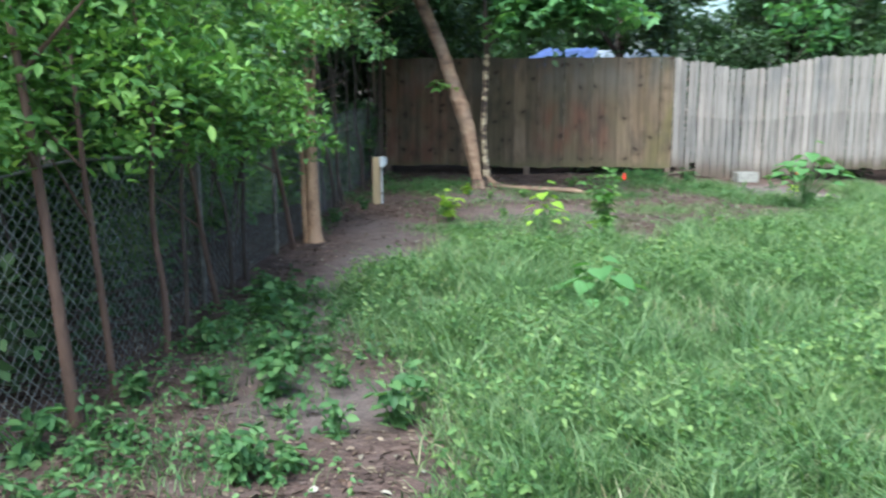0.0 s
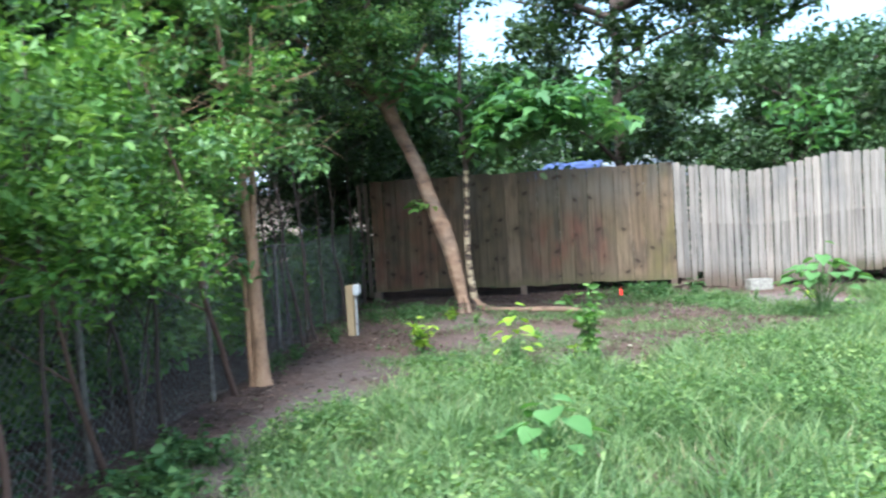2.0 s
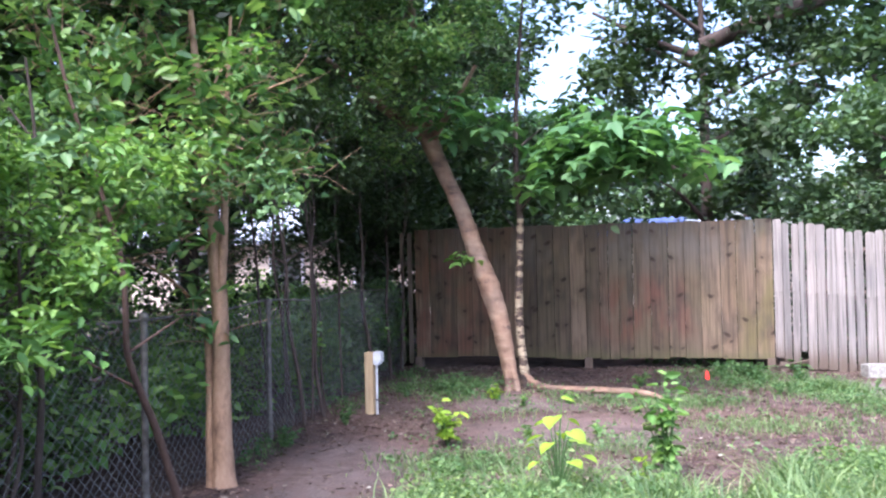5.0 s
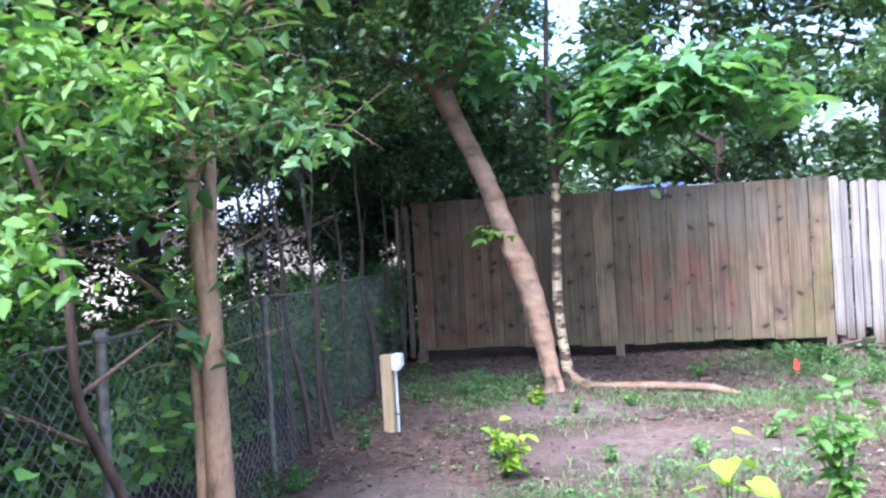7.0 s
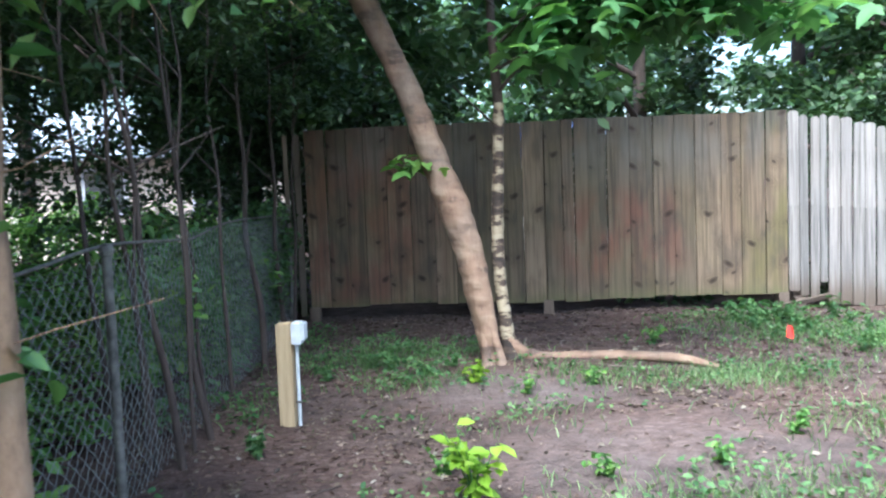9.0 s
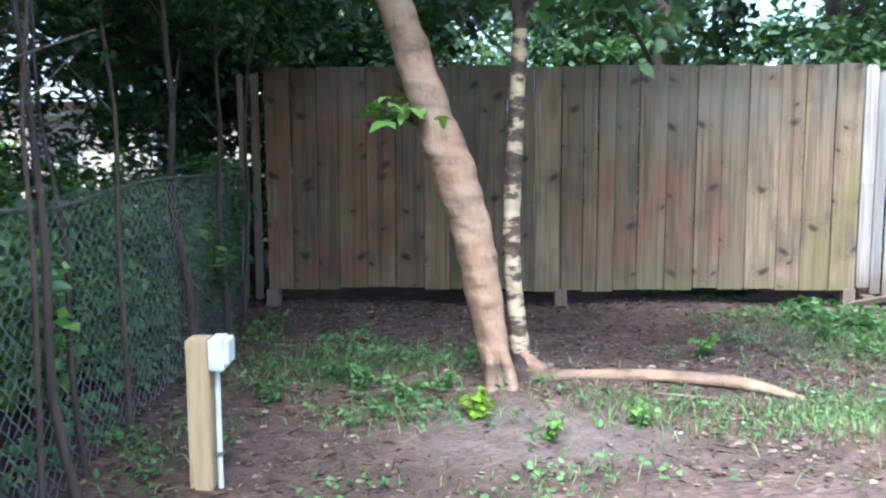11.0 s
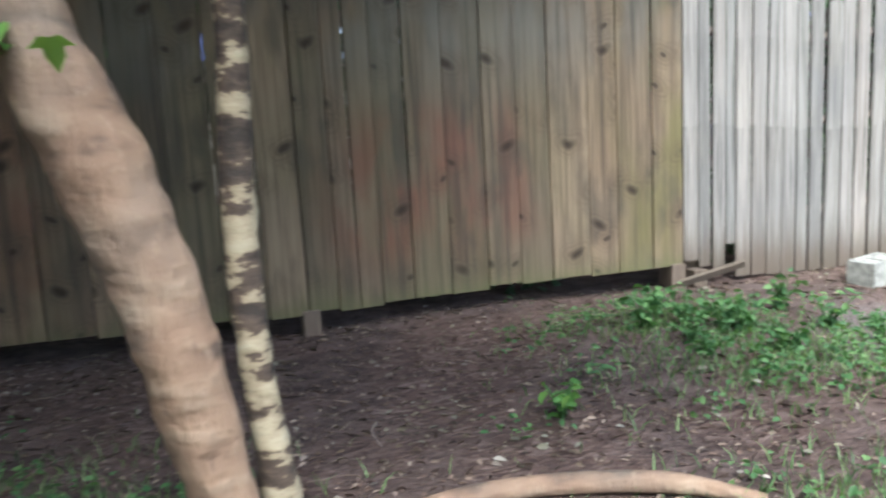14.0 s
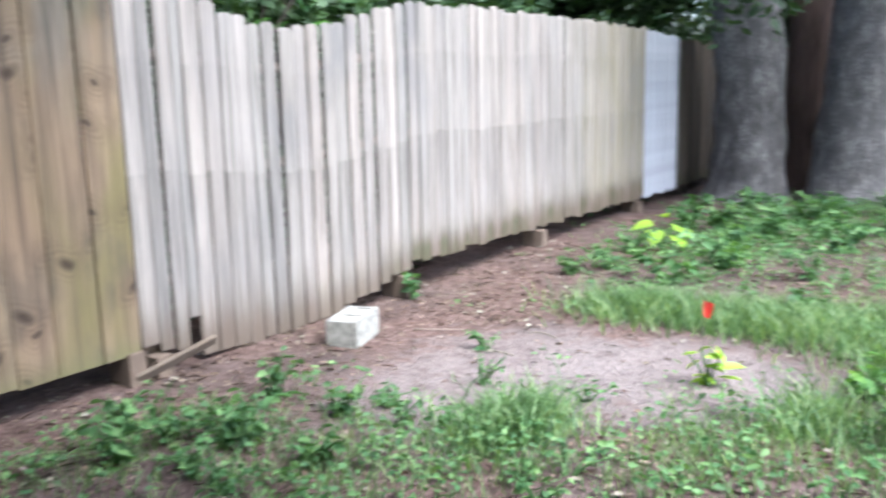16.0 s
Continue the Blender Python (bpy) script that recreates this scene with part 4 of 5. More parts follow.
def sapling(x, y, lean, height, r, seed, material=RED_BARK, leaf=LEAF_MID, leafy=1.0, low=1.0, spread=0.45, wave=0.02, size=0.06, course=None):
    rng = np.random.default_rng(seed)
    t = thing("sapling", (x, y, -0.04), "thin bent sapling stem growing along the wire fence", "tree", "saplings along the wire fence")
    pts = []
    for k in np.linspace(0, 1, 7):
        pts.append((lean[0] * k + rng.normal() * wave * (k > 0), lean[1] * k + rng.normal() * wave * (k > 0), -0.05 + height * k, r * (1 - 0.75 * k)))
    if course:
        pts = [(a - x, b - y, c + 0.04, r * (1 - 0.75 * k / (len(course) - 1))) for k, (a, b, c) in enumerate(course)]
        pts = [tuple(p) for p in spline(pts, 2)]
        pts = pts[:: max(1, len(pts) // 7)] + [pts[-1]]
    limb(pts, material, t, "stem", 8)
    line = np.array(pts)
    for k in range(3):
        p = line[3 + k]
        d = rng.normal(size=3) * [0.3, 0.3, 0.1] + [0, 0, 0.3]
        limb([(*p[:3], r * 0.4), (*(p[:3] + d * 0.5), r * 0.3), (*(p[:3] + d), r * 0.12)], material, t, "branch", 6)
    if leafy:
        n = int(22 * leafy)
        z = rng.uniform(low, height * 1.05, n)
        c = np.column_stack([np.interp(z, line[:, 2], line[:, 0]) + rng.normal(size=n) * spread, np.interp(z, line[:, 2], line[:, 1]) + rng.normal(size=n) * spread, z])
        rr = rng.uniform(0.12, 0.28, n)
        crown(t, np.column_stack([c, rr, rr, rr * 0.7]), leaf, size, rng, 520)
    return t


def hedge_bush(name, x, y, z, rx, ry, rz, leaf, size, seed, label, n=26, per=260, stems=5, far=False):
    rng = np.random.default_rng(seed)
    t = thing(name, (x, y, -0.04), label, "bush")
    d = unit(rng.normal(size=(n, 3))) * (rng.uniform(0.2, 1, (n, 1)) ** 0.4) * [rx, ry, rz]
    rr = rng.uniform(0.16, 0.3, n) * min(1.6, max(rx, rz))
    cl = np.column_stack([d + [0, 0, z], rr, rr, rr * 0.8])
    crown(t, cl, leaf, size, rng, per, 0.2, 0.45, twig=DARK_BARK, far=far)
    for _ in range(stems):
        a = rng.normal(size=2) * [rx, ry] * 0.3
        b = rng.normal(size=2) * [rx, ry] * 0.5
        limb([(*(a * 0.4), -0.05, 0.016), (*a, z * 0.5, 0.012), (*b, z, 0.006)], DARK_BARK, t, "stem", 6)
    return t


def big_tree(x, y, height, spread, seed, leaf, size=0.16, trunk=0.22, low=2.4, n=60, per=110, name="tree", label="tall dark leafy tree behind the fence", bark=None, lean=(0, 0), r0=0.5, r1=1.1):
    rng = np.random.default_rng(seed)
    t = thing(name, (x, y, -0.05), label, "tree")
    top = np.array([lean[0], lean[1], height * 0.9])
    mid = top * 0.5 + np.r_[rng.normal(size=2) * 0.15, 0]
    limb([(0, 0, -0.1, trunk * 1.25), (0.02, 0, 0.4, trunk), (*mid, trunk * 0.7), (*top, trunk * 0.2)], bark or DARK_BARK, t, "trunk", 12)
    for k in range(7):
        z = low + (height * 0.85 - low) * k / 7
        b = np.array([lean[0] * z / height, lean[1] * z / height, z])
        a = rng.uniform(0, 6.28)
        d = np.array([math.cos(a), math.sin(a), 0.35]) * spread * rng.uniform(0.6, 0.95)
        limb([(*b, trunk * 0.4), (*(b + d * 0.5 + [0, 0, 0.1]), trunk * 0.25), (*(b + d), trunk * 0.07)], bark or DARK_BARK, t, "limb", 7)
    cl = []
    for _ in range(n):
        z = rng.uniform(low, height)
        w = spread * math.sqrt(max(0.08, 1 - ((z - (low + height) * 0.47) / (height - low) / 0.62) ** 2))
        a, q = rng.uniform(0, 6.28), math.sqrt(rng.uniform(0.05, 1))
        r = rng.uniform(r0, r1)
        cl.append((math.cos(a) * w * q + lean[0] * z / height, math.sin(a) * w * q + lean[1] * z / height, z, r, r, r * 0.6))
    crown(t, np.array(cl), leaf, size * 1.25, rng, per * 1.9, 0.35, 0.55, far=True)
    return t


main_tree()
slim_tree()
privet_tree()
# stems along the wire fence, from the near end to the far corner
# most near stems take the brighter bush leaf, sunlight put into its colour
sapling(0.69, -11.36, (0, 0), 2.7, 0.022, 31, leafy=1.4, low=1.2, leaf=LEAF_BUSH, course=[(0.69, -11.36, -0.1), (0.71, -11.48, 0.6), (0.70, -11.53, 1.12), (0.62, -11.45, 1.9), (0.5, -11.4, 2.8)])
sapling(0.72, -11.79, (0, 0), 3.0, 0.034, 32, leafy=1.5, low=1.2, leaf=LEAF_BUSH, course=[(0.72, -11.79, -0.1), (0.74, -11.9, 0.55), (0.73, -11.96, 1.16), (0.66, -12.0, 2.0), (0.5, -12.1, 3.1)])
sapling(0.64, -10.63, (-0.08, 0.05), 2.4, 0.024, 33, leafy=1.0, low=1.3, leaf=LEAF_BUSH)
sapling(0.60, -10.25, (-0.05, 0.2), 2.6, 0.018, 45, DARK_BARK, leafy=0.7, low=1.3)
sapling(0.57, -9.59, (0, 0), 2.3, 0.022, 34, leafy=1.0, low=1.2, leaf=LEAF_BUSH, course=[(0.57, -9.59, -0.1), (0.59, -9.85, 0.4), (0.6, -10.0, 0.8), (0.55, -10.1, 1.5), (0.5, -10.1, 2.4)])
sapling(0.50, -9.15, (-0.12, -0.2), 2.2, 0.020, 35, DARK_BARK, leafy=0.8, low=1.2, leaf=LEAF_BUSH)
sapling(0.42, -8.6, (-0.1, 0.1), 2.6, 0.024, 36, DARK_BARK, leafy=1.0, low=1.5, leaf=LEAF_BUSH)
sapling(0.42, -7.34, (0, 0), 3.2, 0.028, 37, RED_BARK, leafy=1.2, low=1.8, course=[(0.44, -7.30, -0.1), (0.45, -7.62, 0.5), (0.46, -7.9, 0.95), (0.46, -7.95, 1.5), (0.25, -8.1, 2.4), (0.1, -8.2, 3.3)])
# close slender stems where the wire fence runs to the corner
# dark bark and leaf colours here stand in for the corner's shade
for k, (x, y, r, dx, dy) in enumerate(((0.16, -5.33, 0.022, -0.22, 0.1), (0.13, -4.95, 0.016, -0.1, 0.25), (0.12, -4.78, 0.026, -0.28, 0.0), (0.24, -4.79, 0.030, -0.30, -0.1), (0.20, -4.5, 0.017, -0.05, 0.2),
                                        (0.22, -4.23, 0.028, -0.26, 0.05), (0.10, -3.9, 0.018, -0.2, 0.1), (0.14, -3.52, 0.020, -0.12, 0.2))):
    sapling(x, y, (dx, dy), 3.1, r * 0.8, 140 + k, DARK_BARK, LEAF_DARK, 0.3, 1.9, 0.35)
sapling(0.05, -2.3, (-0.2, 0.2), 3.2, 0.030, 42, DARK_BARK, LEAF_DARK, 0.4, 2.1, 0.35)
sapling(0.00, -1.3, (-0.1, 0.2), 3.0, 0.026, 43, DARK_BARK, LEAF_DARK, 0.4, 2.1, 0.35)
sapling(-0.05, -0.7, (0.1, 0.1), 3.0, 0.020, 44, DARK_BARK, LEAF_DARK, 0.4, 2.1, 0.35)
hedge_bush("bush", 0.35, -9.1, 1.55, 0.62, 0.8, 0.55, LEAF_BUSH, 0.046, 51, "rounded bright green bush over the wire fence", 56, 1500)
# brighter leaf here too, for the sunlight on it
hedge_bush("bush", -0.2, -11.5, 1.75, 0.7, 1.3, 0.7, LEAF_BUSH, 0.075, 52, "loose bright green shrub behind the wire fence", 50, 700)
hedge_bush("bush", -0.5, -7.6, 0.9, 0.5, 1.3, 0.7, LEAF_MID, 0.07, 53, "leafy shrub behind the wire fence", 44, 600)
hedge_bush("bush", -0.9, -4.6, 0.6, 0.7, 1.4, 0.6, LEAF_BUSH, 0.07, 54, "bright undergrowth behind the wire fence", 44, 600)
hedge_bush("bush", -0.9, -1.7, 0.7, 0.6, 1.2, 0.7, LEAF_BUSH, 0.07, 55, "leafy undergrowth behind the wire fence", 40, 600)
# woodland beyond the side fence
# the first two crowns take the bush leaf, backlight put into the colour
big_tree(-2.0, -13.6, 6.5, 2.0, 61, LEAF_BUSH, 0.11, 0.12, 1.2, 90, 110, r0=0.35, r1=0.7)
big_tree(-2.1, -10.2, 7.0, 2.1, 62, LEAF_BUSH, 0.11, 0.12, 1.4, 90, 110, r0=0.35, r1=0.7)
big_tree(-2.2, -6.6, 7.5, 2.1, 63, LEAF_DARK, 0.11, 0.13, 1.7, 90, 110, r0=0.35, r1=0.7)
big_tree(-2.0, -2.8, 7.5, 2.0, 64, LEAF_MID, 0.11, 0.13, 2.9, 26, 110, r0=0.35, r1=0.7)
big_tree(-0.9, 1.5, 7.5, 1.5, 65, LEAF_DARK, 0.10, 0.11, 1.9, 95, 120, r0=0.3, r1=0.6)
big_tree(-4.6, 3.2, 8.0, 2.2, 66, LEAF_MID, 0.13, 0.12, 3.0, 44, 110)
big_tree(-7.0, -4.5, 9.0, 3.0, 67, LEAF_BUSH, 0.16, 0.2, 2.9, 26, 90)
big_tree(-6.0, -11.5, 9.0, 3.2, 68, LEAF_MID, 0.16, 0.2, 1.4, 60, 90)
big_tree(-5.5, -17.0, 9.0, 3.2, 69, LEAF_MID, 0.16, 0.2, 1.4, 50, 90)
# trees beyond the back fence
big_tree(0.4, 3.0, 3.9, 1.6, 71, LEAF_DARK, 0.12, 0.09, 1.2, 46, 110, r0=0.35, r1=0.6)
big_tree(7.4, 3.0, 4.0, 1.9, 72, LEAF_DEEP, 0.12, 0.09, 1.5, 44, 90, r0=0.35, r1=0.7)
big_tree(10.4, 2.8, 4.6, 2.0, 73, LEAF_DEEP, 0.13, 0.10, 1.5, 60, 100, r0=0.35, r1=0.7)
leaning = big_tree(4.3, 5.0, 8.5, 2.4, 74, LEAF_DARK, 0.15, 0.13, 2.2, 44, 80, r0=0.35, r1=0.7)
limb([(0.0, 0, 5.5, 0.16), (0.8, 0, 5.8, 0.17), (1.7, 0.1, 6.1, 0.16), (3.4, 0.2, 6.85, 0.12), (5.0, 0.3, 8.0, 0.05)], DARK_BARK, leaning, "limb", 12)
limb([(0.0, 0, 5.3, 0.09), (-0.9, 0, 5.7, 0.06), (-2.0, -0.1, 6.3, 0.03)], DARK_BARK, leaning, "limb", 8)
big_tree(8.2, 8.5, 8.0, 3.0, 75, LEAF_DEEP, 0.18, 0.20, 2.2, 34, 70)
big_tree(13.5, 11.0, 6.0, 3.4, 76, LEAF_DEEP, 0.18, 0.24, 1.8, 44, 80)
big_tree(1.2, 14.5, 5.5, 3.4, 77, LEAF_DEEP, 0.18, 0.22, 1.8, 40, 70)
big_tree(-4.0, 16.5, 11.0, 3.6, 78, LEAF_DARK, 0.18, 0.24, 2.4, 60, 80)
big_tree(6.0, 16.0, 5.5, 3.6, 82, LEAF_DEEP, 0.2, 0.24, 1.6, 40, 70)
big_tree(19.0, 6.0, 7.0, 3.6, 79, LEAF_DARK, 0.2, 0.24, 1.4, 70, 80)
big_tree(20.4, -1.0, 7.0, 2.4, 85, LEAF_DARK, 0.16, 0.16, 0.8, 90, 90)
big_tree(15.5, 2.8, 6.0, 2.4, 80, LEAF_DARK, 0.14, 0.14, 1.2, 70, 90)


def undergrowth():
    """Rank growth on the far side of the wire fence."""
    rng = np.random.default_rng(83)
    c = np.column_stack([rng.uniform(-3.6, -0.35, 420), rng.uniform(-16, 1.8, 420), rng.uniform(0.05, 1.0, 420)])
    c[:, 0] += fence_x(c[:, 1]) + 0.2
    c[:, 2] *= np.where(c[:, 0] < -1.2, 1.5, 0.9)
    near = c[c[:, 1] < -9.3]
    c = c[(c[:, 1] >= -9.3) & ((c[:, 2] < 0.75) | (c[:, 0] < -2.6))]
    # near clumps take the dark leaf, the hollow's shade put into their colour
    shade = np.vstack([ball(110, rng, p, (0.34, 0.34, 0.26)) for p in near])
    tagged(part("shaded_growth", np_mesh("shaded_growth", *kites(shade, 0.09, rng, 0.3, 0.55)), LEAF_DARK), "leafy growth behind the wire fence, coloured dark for shade", "undergrowth", kind="stuff")
    places = np.vstack([ball(150, rng, p, (0.34, 0.34, 0.26)) for p in c])
    tagged(part("undergrowth", np_mesh("undergrowth", *kites(places, 0.10, rng, 0.2, 0.55)), LEAF_BUSH), "tangled green undergrowth behind the wire fence", "undergrowth", kind="stuff")


undergrowth()


def back_growth():
    """Hedge plants and vines close behind the board fences, partly to darken their gaps."""
    rng = np.random.default_rng(84)
    n = 330
    # the part hidden by the boards is added to darken slits and foot gap
    c = np.column_stack([rng.uniform(-1.5, 17.5, n), rng.uniform(0.45, 2.3, n), rng.uniform(0.05, 1.0, n)])
    high = np.interp(c[:, 0], [-1.5, 1.0, 2.0, 4.8, 5.6, 8, 17], [2.6, 2.5, 1.95, 1.95, 2.4, 2.2, 1.85])
    c[:, 2] *= high
    places = np.vstack([ball(130, rng, p, (0.34, 0.32, 0.27)) for p in c])
    tagged(part("hedge_backing", np_mesh("hedge_backing", *kites(places, 0.11, rng, 0.2, 0.55)), LEAF_DARK), "dark leafy growth close behind the board fence, its hidden part added to darken gaps", "undergrowth", kind="stuff")


back_growth()


def corner_growth():
    """Vines and shrubs in the corner behind the wire fence, coloured dark for shade."""
    rng = np.random.default_rng(86)
    n = 110
    y = rng.uniform(-4.2, 0.9, n)
    c = np.column_stack([fence_x(y) - rng.uniform(0.15, 1.1, n), y, rng.uniform(0.2, 2.7, n)])
    c = c[(c[:, 2] < 1.1) | (c[:, 2] > 1.75) | (c[:, 1] > -0.6)]
    c = c[c[:, 1] > -2.2]
    y = rng.uniform(-6.3, 1.6, 430)
    far = np.column_stack([fence_x(y) - np.where(y < -2.0, rng.uniform(1.2, 3.0, 430), rng.uniform(0.3, 2.4, 430)), y, rng.uniform(0.95, 4.6, 430)])
    far = far[(far[:, 2] > 1.75) | (rng.uniform(size=430) < 0.42)]
    # clumps added only to darken the slit beside the corner boards
    slot = np.column_stack([rng.uniform(-0.8, 0.15, 46), rng.uniform(0.3, 0.75, 46), rng.uniform(0.05, 2.1, 46)])
    c = np.vstack([c, far, slot])
    places = np.vstack([ball(165, rng, q, (0.32, 0.32, 0.26)) for q in c])
    tagged(part("corner_growth", np_mesh("corner_growth", *kites(places, 0.085, rng, 0.2, 0.5)), LEAF_DARK), "vines and shrubs in the fence corner, coloured dark for shade", "undergrowth", kind="stuff")


def fence_vines():
    """Creepers climbing through the wire mesh towards the corner, and debris on its rail."""
    rng = np.random.default_rng(87)
    n = 90
    y = -0.25 - 4.4 * rng.uniform(size=n) ** 1.5
    c = np.column_stack([fence_x(y) - 0.16 + rng.normal(size=n) * 0.06 * np.where(y > -1.6, 1.8, 0.6), y, rng.uniform(0.0, 1.15, n)])
    places = np.vstack([ball(46, rng, q, (0.13, 0.2, 0.15)) for q in c])
    tagged(part("fence_vines", np_mesh("fence_vines", *leaves(places, 0.07, rng, 0.3, 0.5)), LEAF_MID), "green creepers climbing through the wire fence", "vine", kind="stuff")


corner_growth()
fence_vines()
hedge_bush("bush", 7.3, 1.3, 2.5, 1.0, 0.5, 0.35, LEAF_BROAD, 0.2, 56, "broad-leaved shrub topping the grey fence", 16, 70, 6)


def twin_trunk():
    rng = np.random.default_rng(81)
    t = thing("large_tree", (13.4, -1.0, -0.05), "large old tree with thick grey trunks close together", "tree")
    limb([(-0.1, 0.28, -0.2, 0.62), (-0.1, 0.26, 0.15, 0.47), (-0.1, 0.24, 0.9, 0.42), (-0.2, 0.3, 2.2, 0.40), (-0.5, 0.6, 4.5, 0.33), (-1.0, 1.0, 7.5, 0.2)], GREY_BARK, t, "trunk", 24, 0.06, 0.06, 6, 3)
    limb([(0.13, -0.92, -0.2, 0.66), (0.13, -0.92, 0.2, 0.50), (0.17, -0.95, 1.0, 0.44), (0.24, -1.05, 2.4, 0.41), (0.6, -1.6, 4.8, 0.34), (0.9, -2.4, 7.5, 0.2)], GREY_BARK, t, "trunk", 24, 0.06, 0.06, 6, 3)
    limb([(1.0, -0.28, -0.2, 0.48), (1.0, -0.28, 0.3, 0.37), (1.0, -0.25, 1.2, 0.34), (0.95, -0.2, 2.6, 0.3), (0.8, 0.2, 5.0, 0.2)], RED_BARK, t, "trunk", 18, 0.06, 0.05, 6, 3)
    limb([(-0.4, 0.6, 4.2, 0.2), (-2.2, 1.2, 5.2, 0.16), (-4.6, 1.6, 6.0, 0.10), (-6.6, 2.0, 6.4, 0.05)], GREY_BARK, t, "limb", 12)
    limb([(-0.3, 0.45, 3.2, 0.10), (-1.5, 0.2, 2.9, 0.06), (-2.6, -0.1, 2.5, 0.03)], GREY_BARK, t, "limb", 8)
    cl = np.vstack([scatter_clumps(rng, 90, (-3.2, -4.5, 4.2), (5.0, 3.5, 8.0), 0.5, 1.1), scatter_clumps(rng, 10, (-2.9, -0.4, 2.05), (-1.0, 0.5, 2.7), 0.15, 0.3)])
    crown(t, cl, LEAF_DARK, 0.16, rng, 90, far=True)


twin_trunk()


# ---- house beyond the back fence ----
def slope(corners, n, thick, rng, rough):
    """A slightly uneven sheet between four corners, with thickness."""
    a, b, c, d = (np.array(p, float) for p in corners)
    u, v = np.meshgrid(np.linspace(0, 1, n), np.linspace(0, 1, n), indexing="ij")
    u, v = u[..., None], v[..., None]
    g = a * (1 - u) * (1 - v) + b * u * (1 - v) + c * u * v + d * (1 - u) * v
    g[..., 2] += rng.normal(size=g.shape[:2]) * rough
    i, j = np.meshgrid(np.arange(n - 1), np.arange(n - 1), indexing="ij")
    i, j = i.ravel(), j.ravel()
    top = np.stack([i * n + j, (i + 1) * n + j, (i + 1) * n + j + 1, i * n + j + 1], 1)
    g = g.reshape(-1, 3)
    return joined([(g, top), (g - [0, 0, thick], top[:, ::-1])])


def neighbour_house():
    h = thing("house", (4.4, 9.5, -0.17), "low house with pale roof partly under a blue tarp", "house")
    part("wall", box(bmesh.new(), -2.4, 2.0, -1.4, 1.4, -0.1, 2.0), SIDING, h)
    rng = np.random.default_rng(5)
    for k, (y0, y1) in enumerate(((-1.7, 0.0), (1.7, 0.0))):
        part("roof", np_mesh("roof", *slope([(-2.8, y0, 1.95), (2.4, y0, 1.95), (1.2, y1, 2.58), (-1.6, y1, 2.58)], 12, 0.06, rng, 0.01)), ROOF, h)
    for x0, x1 in ((-2.8, -1.6), (2.4, 1.2)):
        part("roof_end", np_mesh("roof_end", *slope([(x0, -1.7, 1.95), (x0, 1.7, 1.95), (x1, 0.0, 2.575), (x1, -0.01, 2.575)], 10, 0.06, rng, 0.008)), ROOF, h)
    part("tarp", np_mesh("tarp", *slope([(-2.9, -1.78, 1.98), (-0.7, -1.78, 2.0), (-0.3, -0.06, 2.62), (-1.7, -0.06, 2.62)], 22, 0.012, rng, 0.022), True), TARP, h, "crumpled blue tarp")


neighbour_house()


def pale_house():
    """A single-storey house glimpsed between the stems of the corner."""
    h = thing("house", (-6.5, 11.5, -0.05), "pale tan single-storey house with grey roof behind trees", "house")
    bm = bmesh.new()
    box(bm, -4.5, 4.2, -1.6, 3.0, -0.1, 2.35)
    part("wall", bm, SIDING, h)
    rng = np.random.default_rng(6)
    part("roof", np_mesh("roof", *slope([(-4.9, -2.1, 2.25), (4.6, -2.1, 2.25), (4.6, 0.7, 3.5), (-4.9, 0.7, 3.5)], 14, 0.08, rng, 0.008)), ROOF, h)
    part("roof", np_mesh("roof", *slope([(-4.9, 3.5, 2.25), (4.6, 3.5, 2.25), (4.6, 0.7, 3.5), (-4.9, 0.7, 3.5)], 14, 0.08, rng, 0.008)), ROOF, h)
    for x in (-2.6, 0.2, 2.6):
        w = part("window", box(bmesh.new(), x - 0.5, x + 0.5, -1.66, -1.605, 0.95, 2.0, 0.01), WHITEWASH, h, "white window frame")
        part("pane", box(bmesh.new(), x - 0.42, x + 0.42, -1.69, -1.664, 1.03, 1.92), DARK_GLASS, w)


def blue_shed():
    h = thing("shed", (12.2, 6.4, -0.05), "low shed with blue sheet roof behind the fence", "shed")
    part("wall", box(bmesh.new(), -1.7, 2.2, -0.9, 0.9, -0.1, 2.05), DARK_BOARD, h)
    rng = np.random.default_rng(8)
    part("roof", np_mesh("roof", *slope([(-1.9, -1.1, 2.02), (2.4, -1.1, 2.02), (2.4, 1.1, 2.42), (-1.9, 1.1, 2.42)], 12, 0.05, rng, 0.01)), BLUE_SHEET, h, "blue sheet roof")


pale_house()
blue_shed()


# ---- small things ----
def meter_post():
    p = thing("timber_post", (0.61, -3.93, -0.07), "short pale timber post with grey box and conduit", "post")
    part("post_body", box(bmesh.new(), -0.065, 0.025, -0.05, 0.05, -0.2, 0.64, 0.006), PALE_TIMBER, p)
    b = part("box", box(bmesh.new(), 0.028, 0.088, -0.06, 0.055, 0.515, 0.645, 0.006), BOX_PAINT, p, "small pale grey utility box")
    part("box_lid", box(bmesh.new(), 0.089, 0.108, -0.055, 0.05, 0.54, 0.64, 0.005), BOX_PAINT, b)
    part("conduit", np_mesh("conduit", *tube([(0.05, -0.01, -0.1, 0.011), (0.05, -0.012, 0.2, 0.011), (0.05, -0.01, 0.52, 0.011)], 3, 10, 0), True), BOX_PAINT, p, "thin grey conduit")
    part("clamp", box(bmesh.new(), 0.034, 0.066, -0.027, 0.008, 0.16, 0.175, 0.002), STEEL, p)


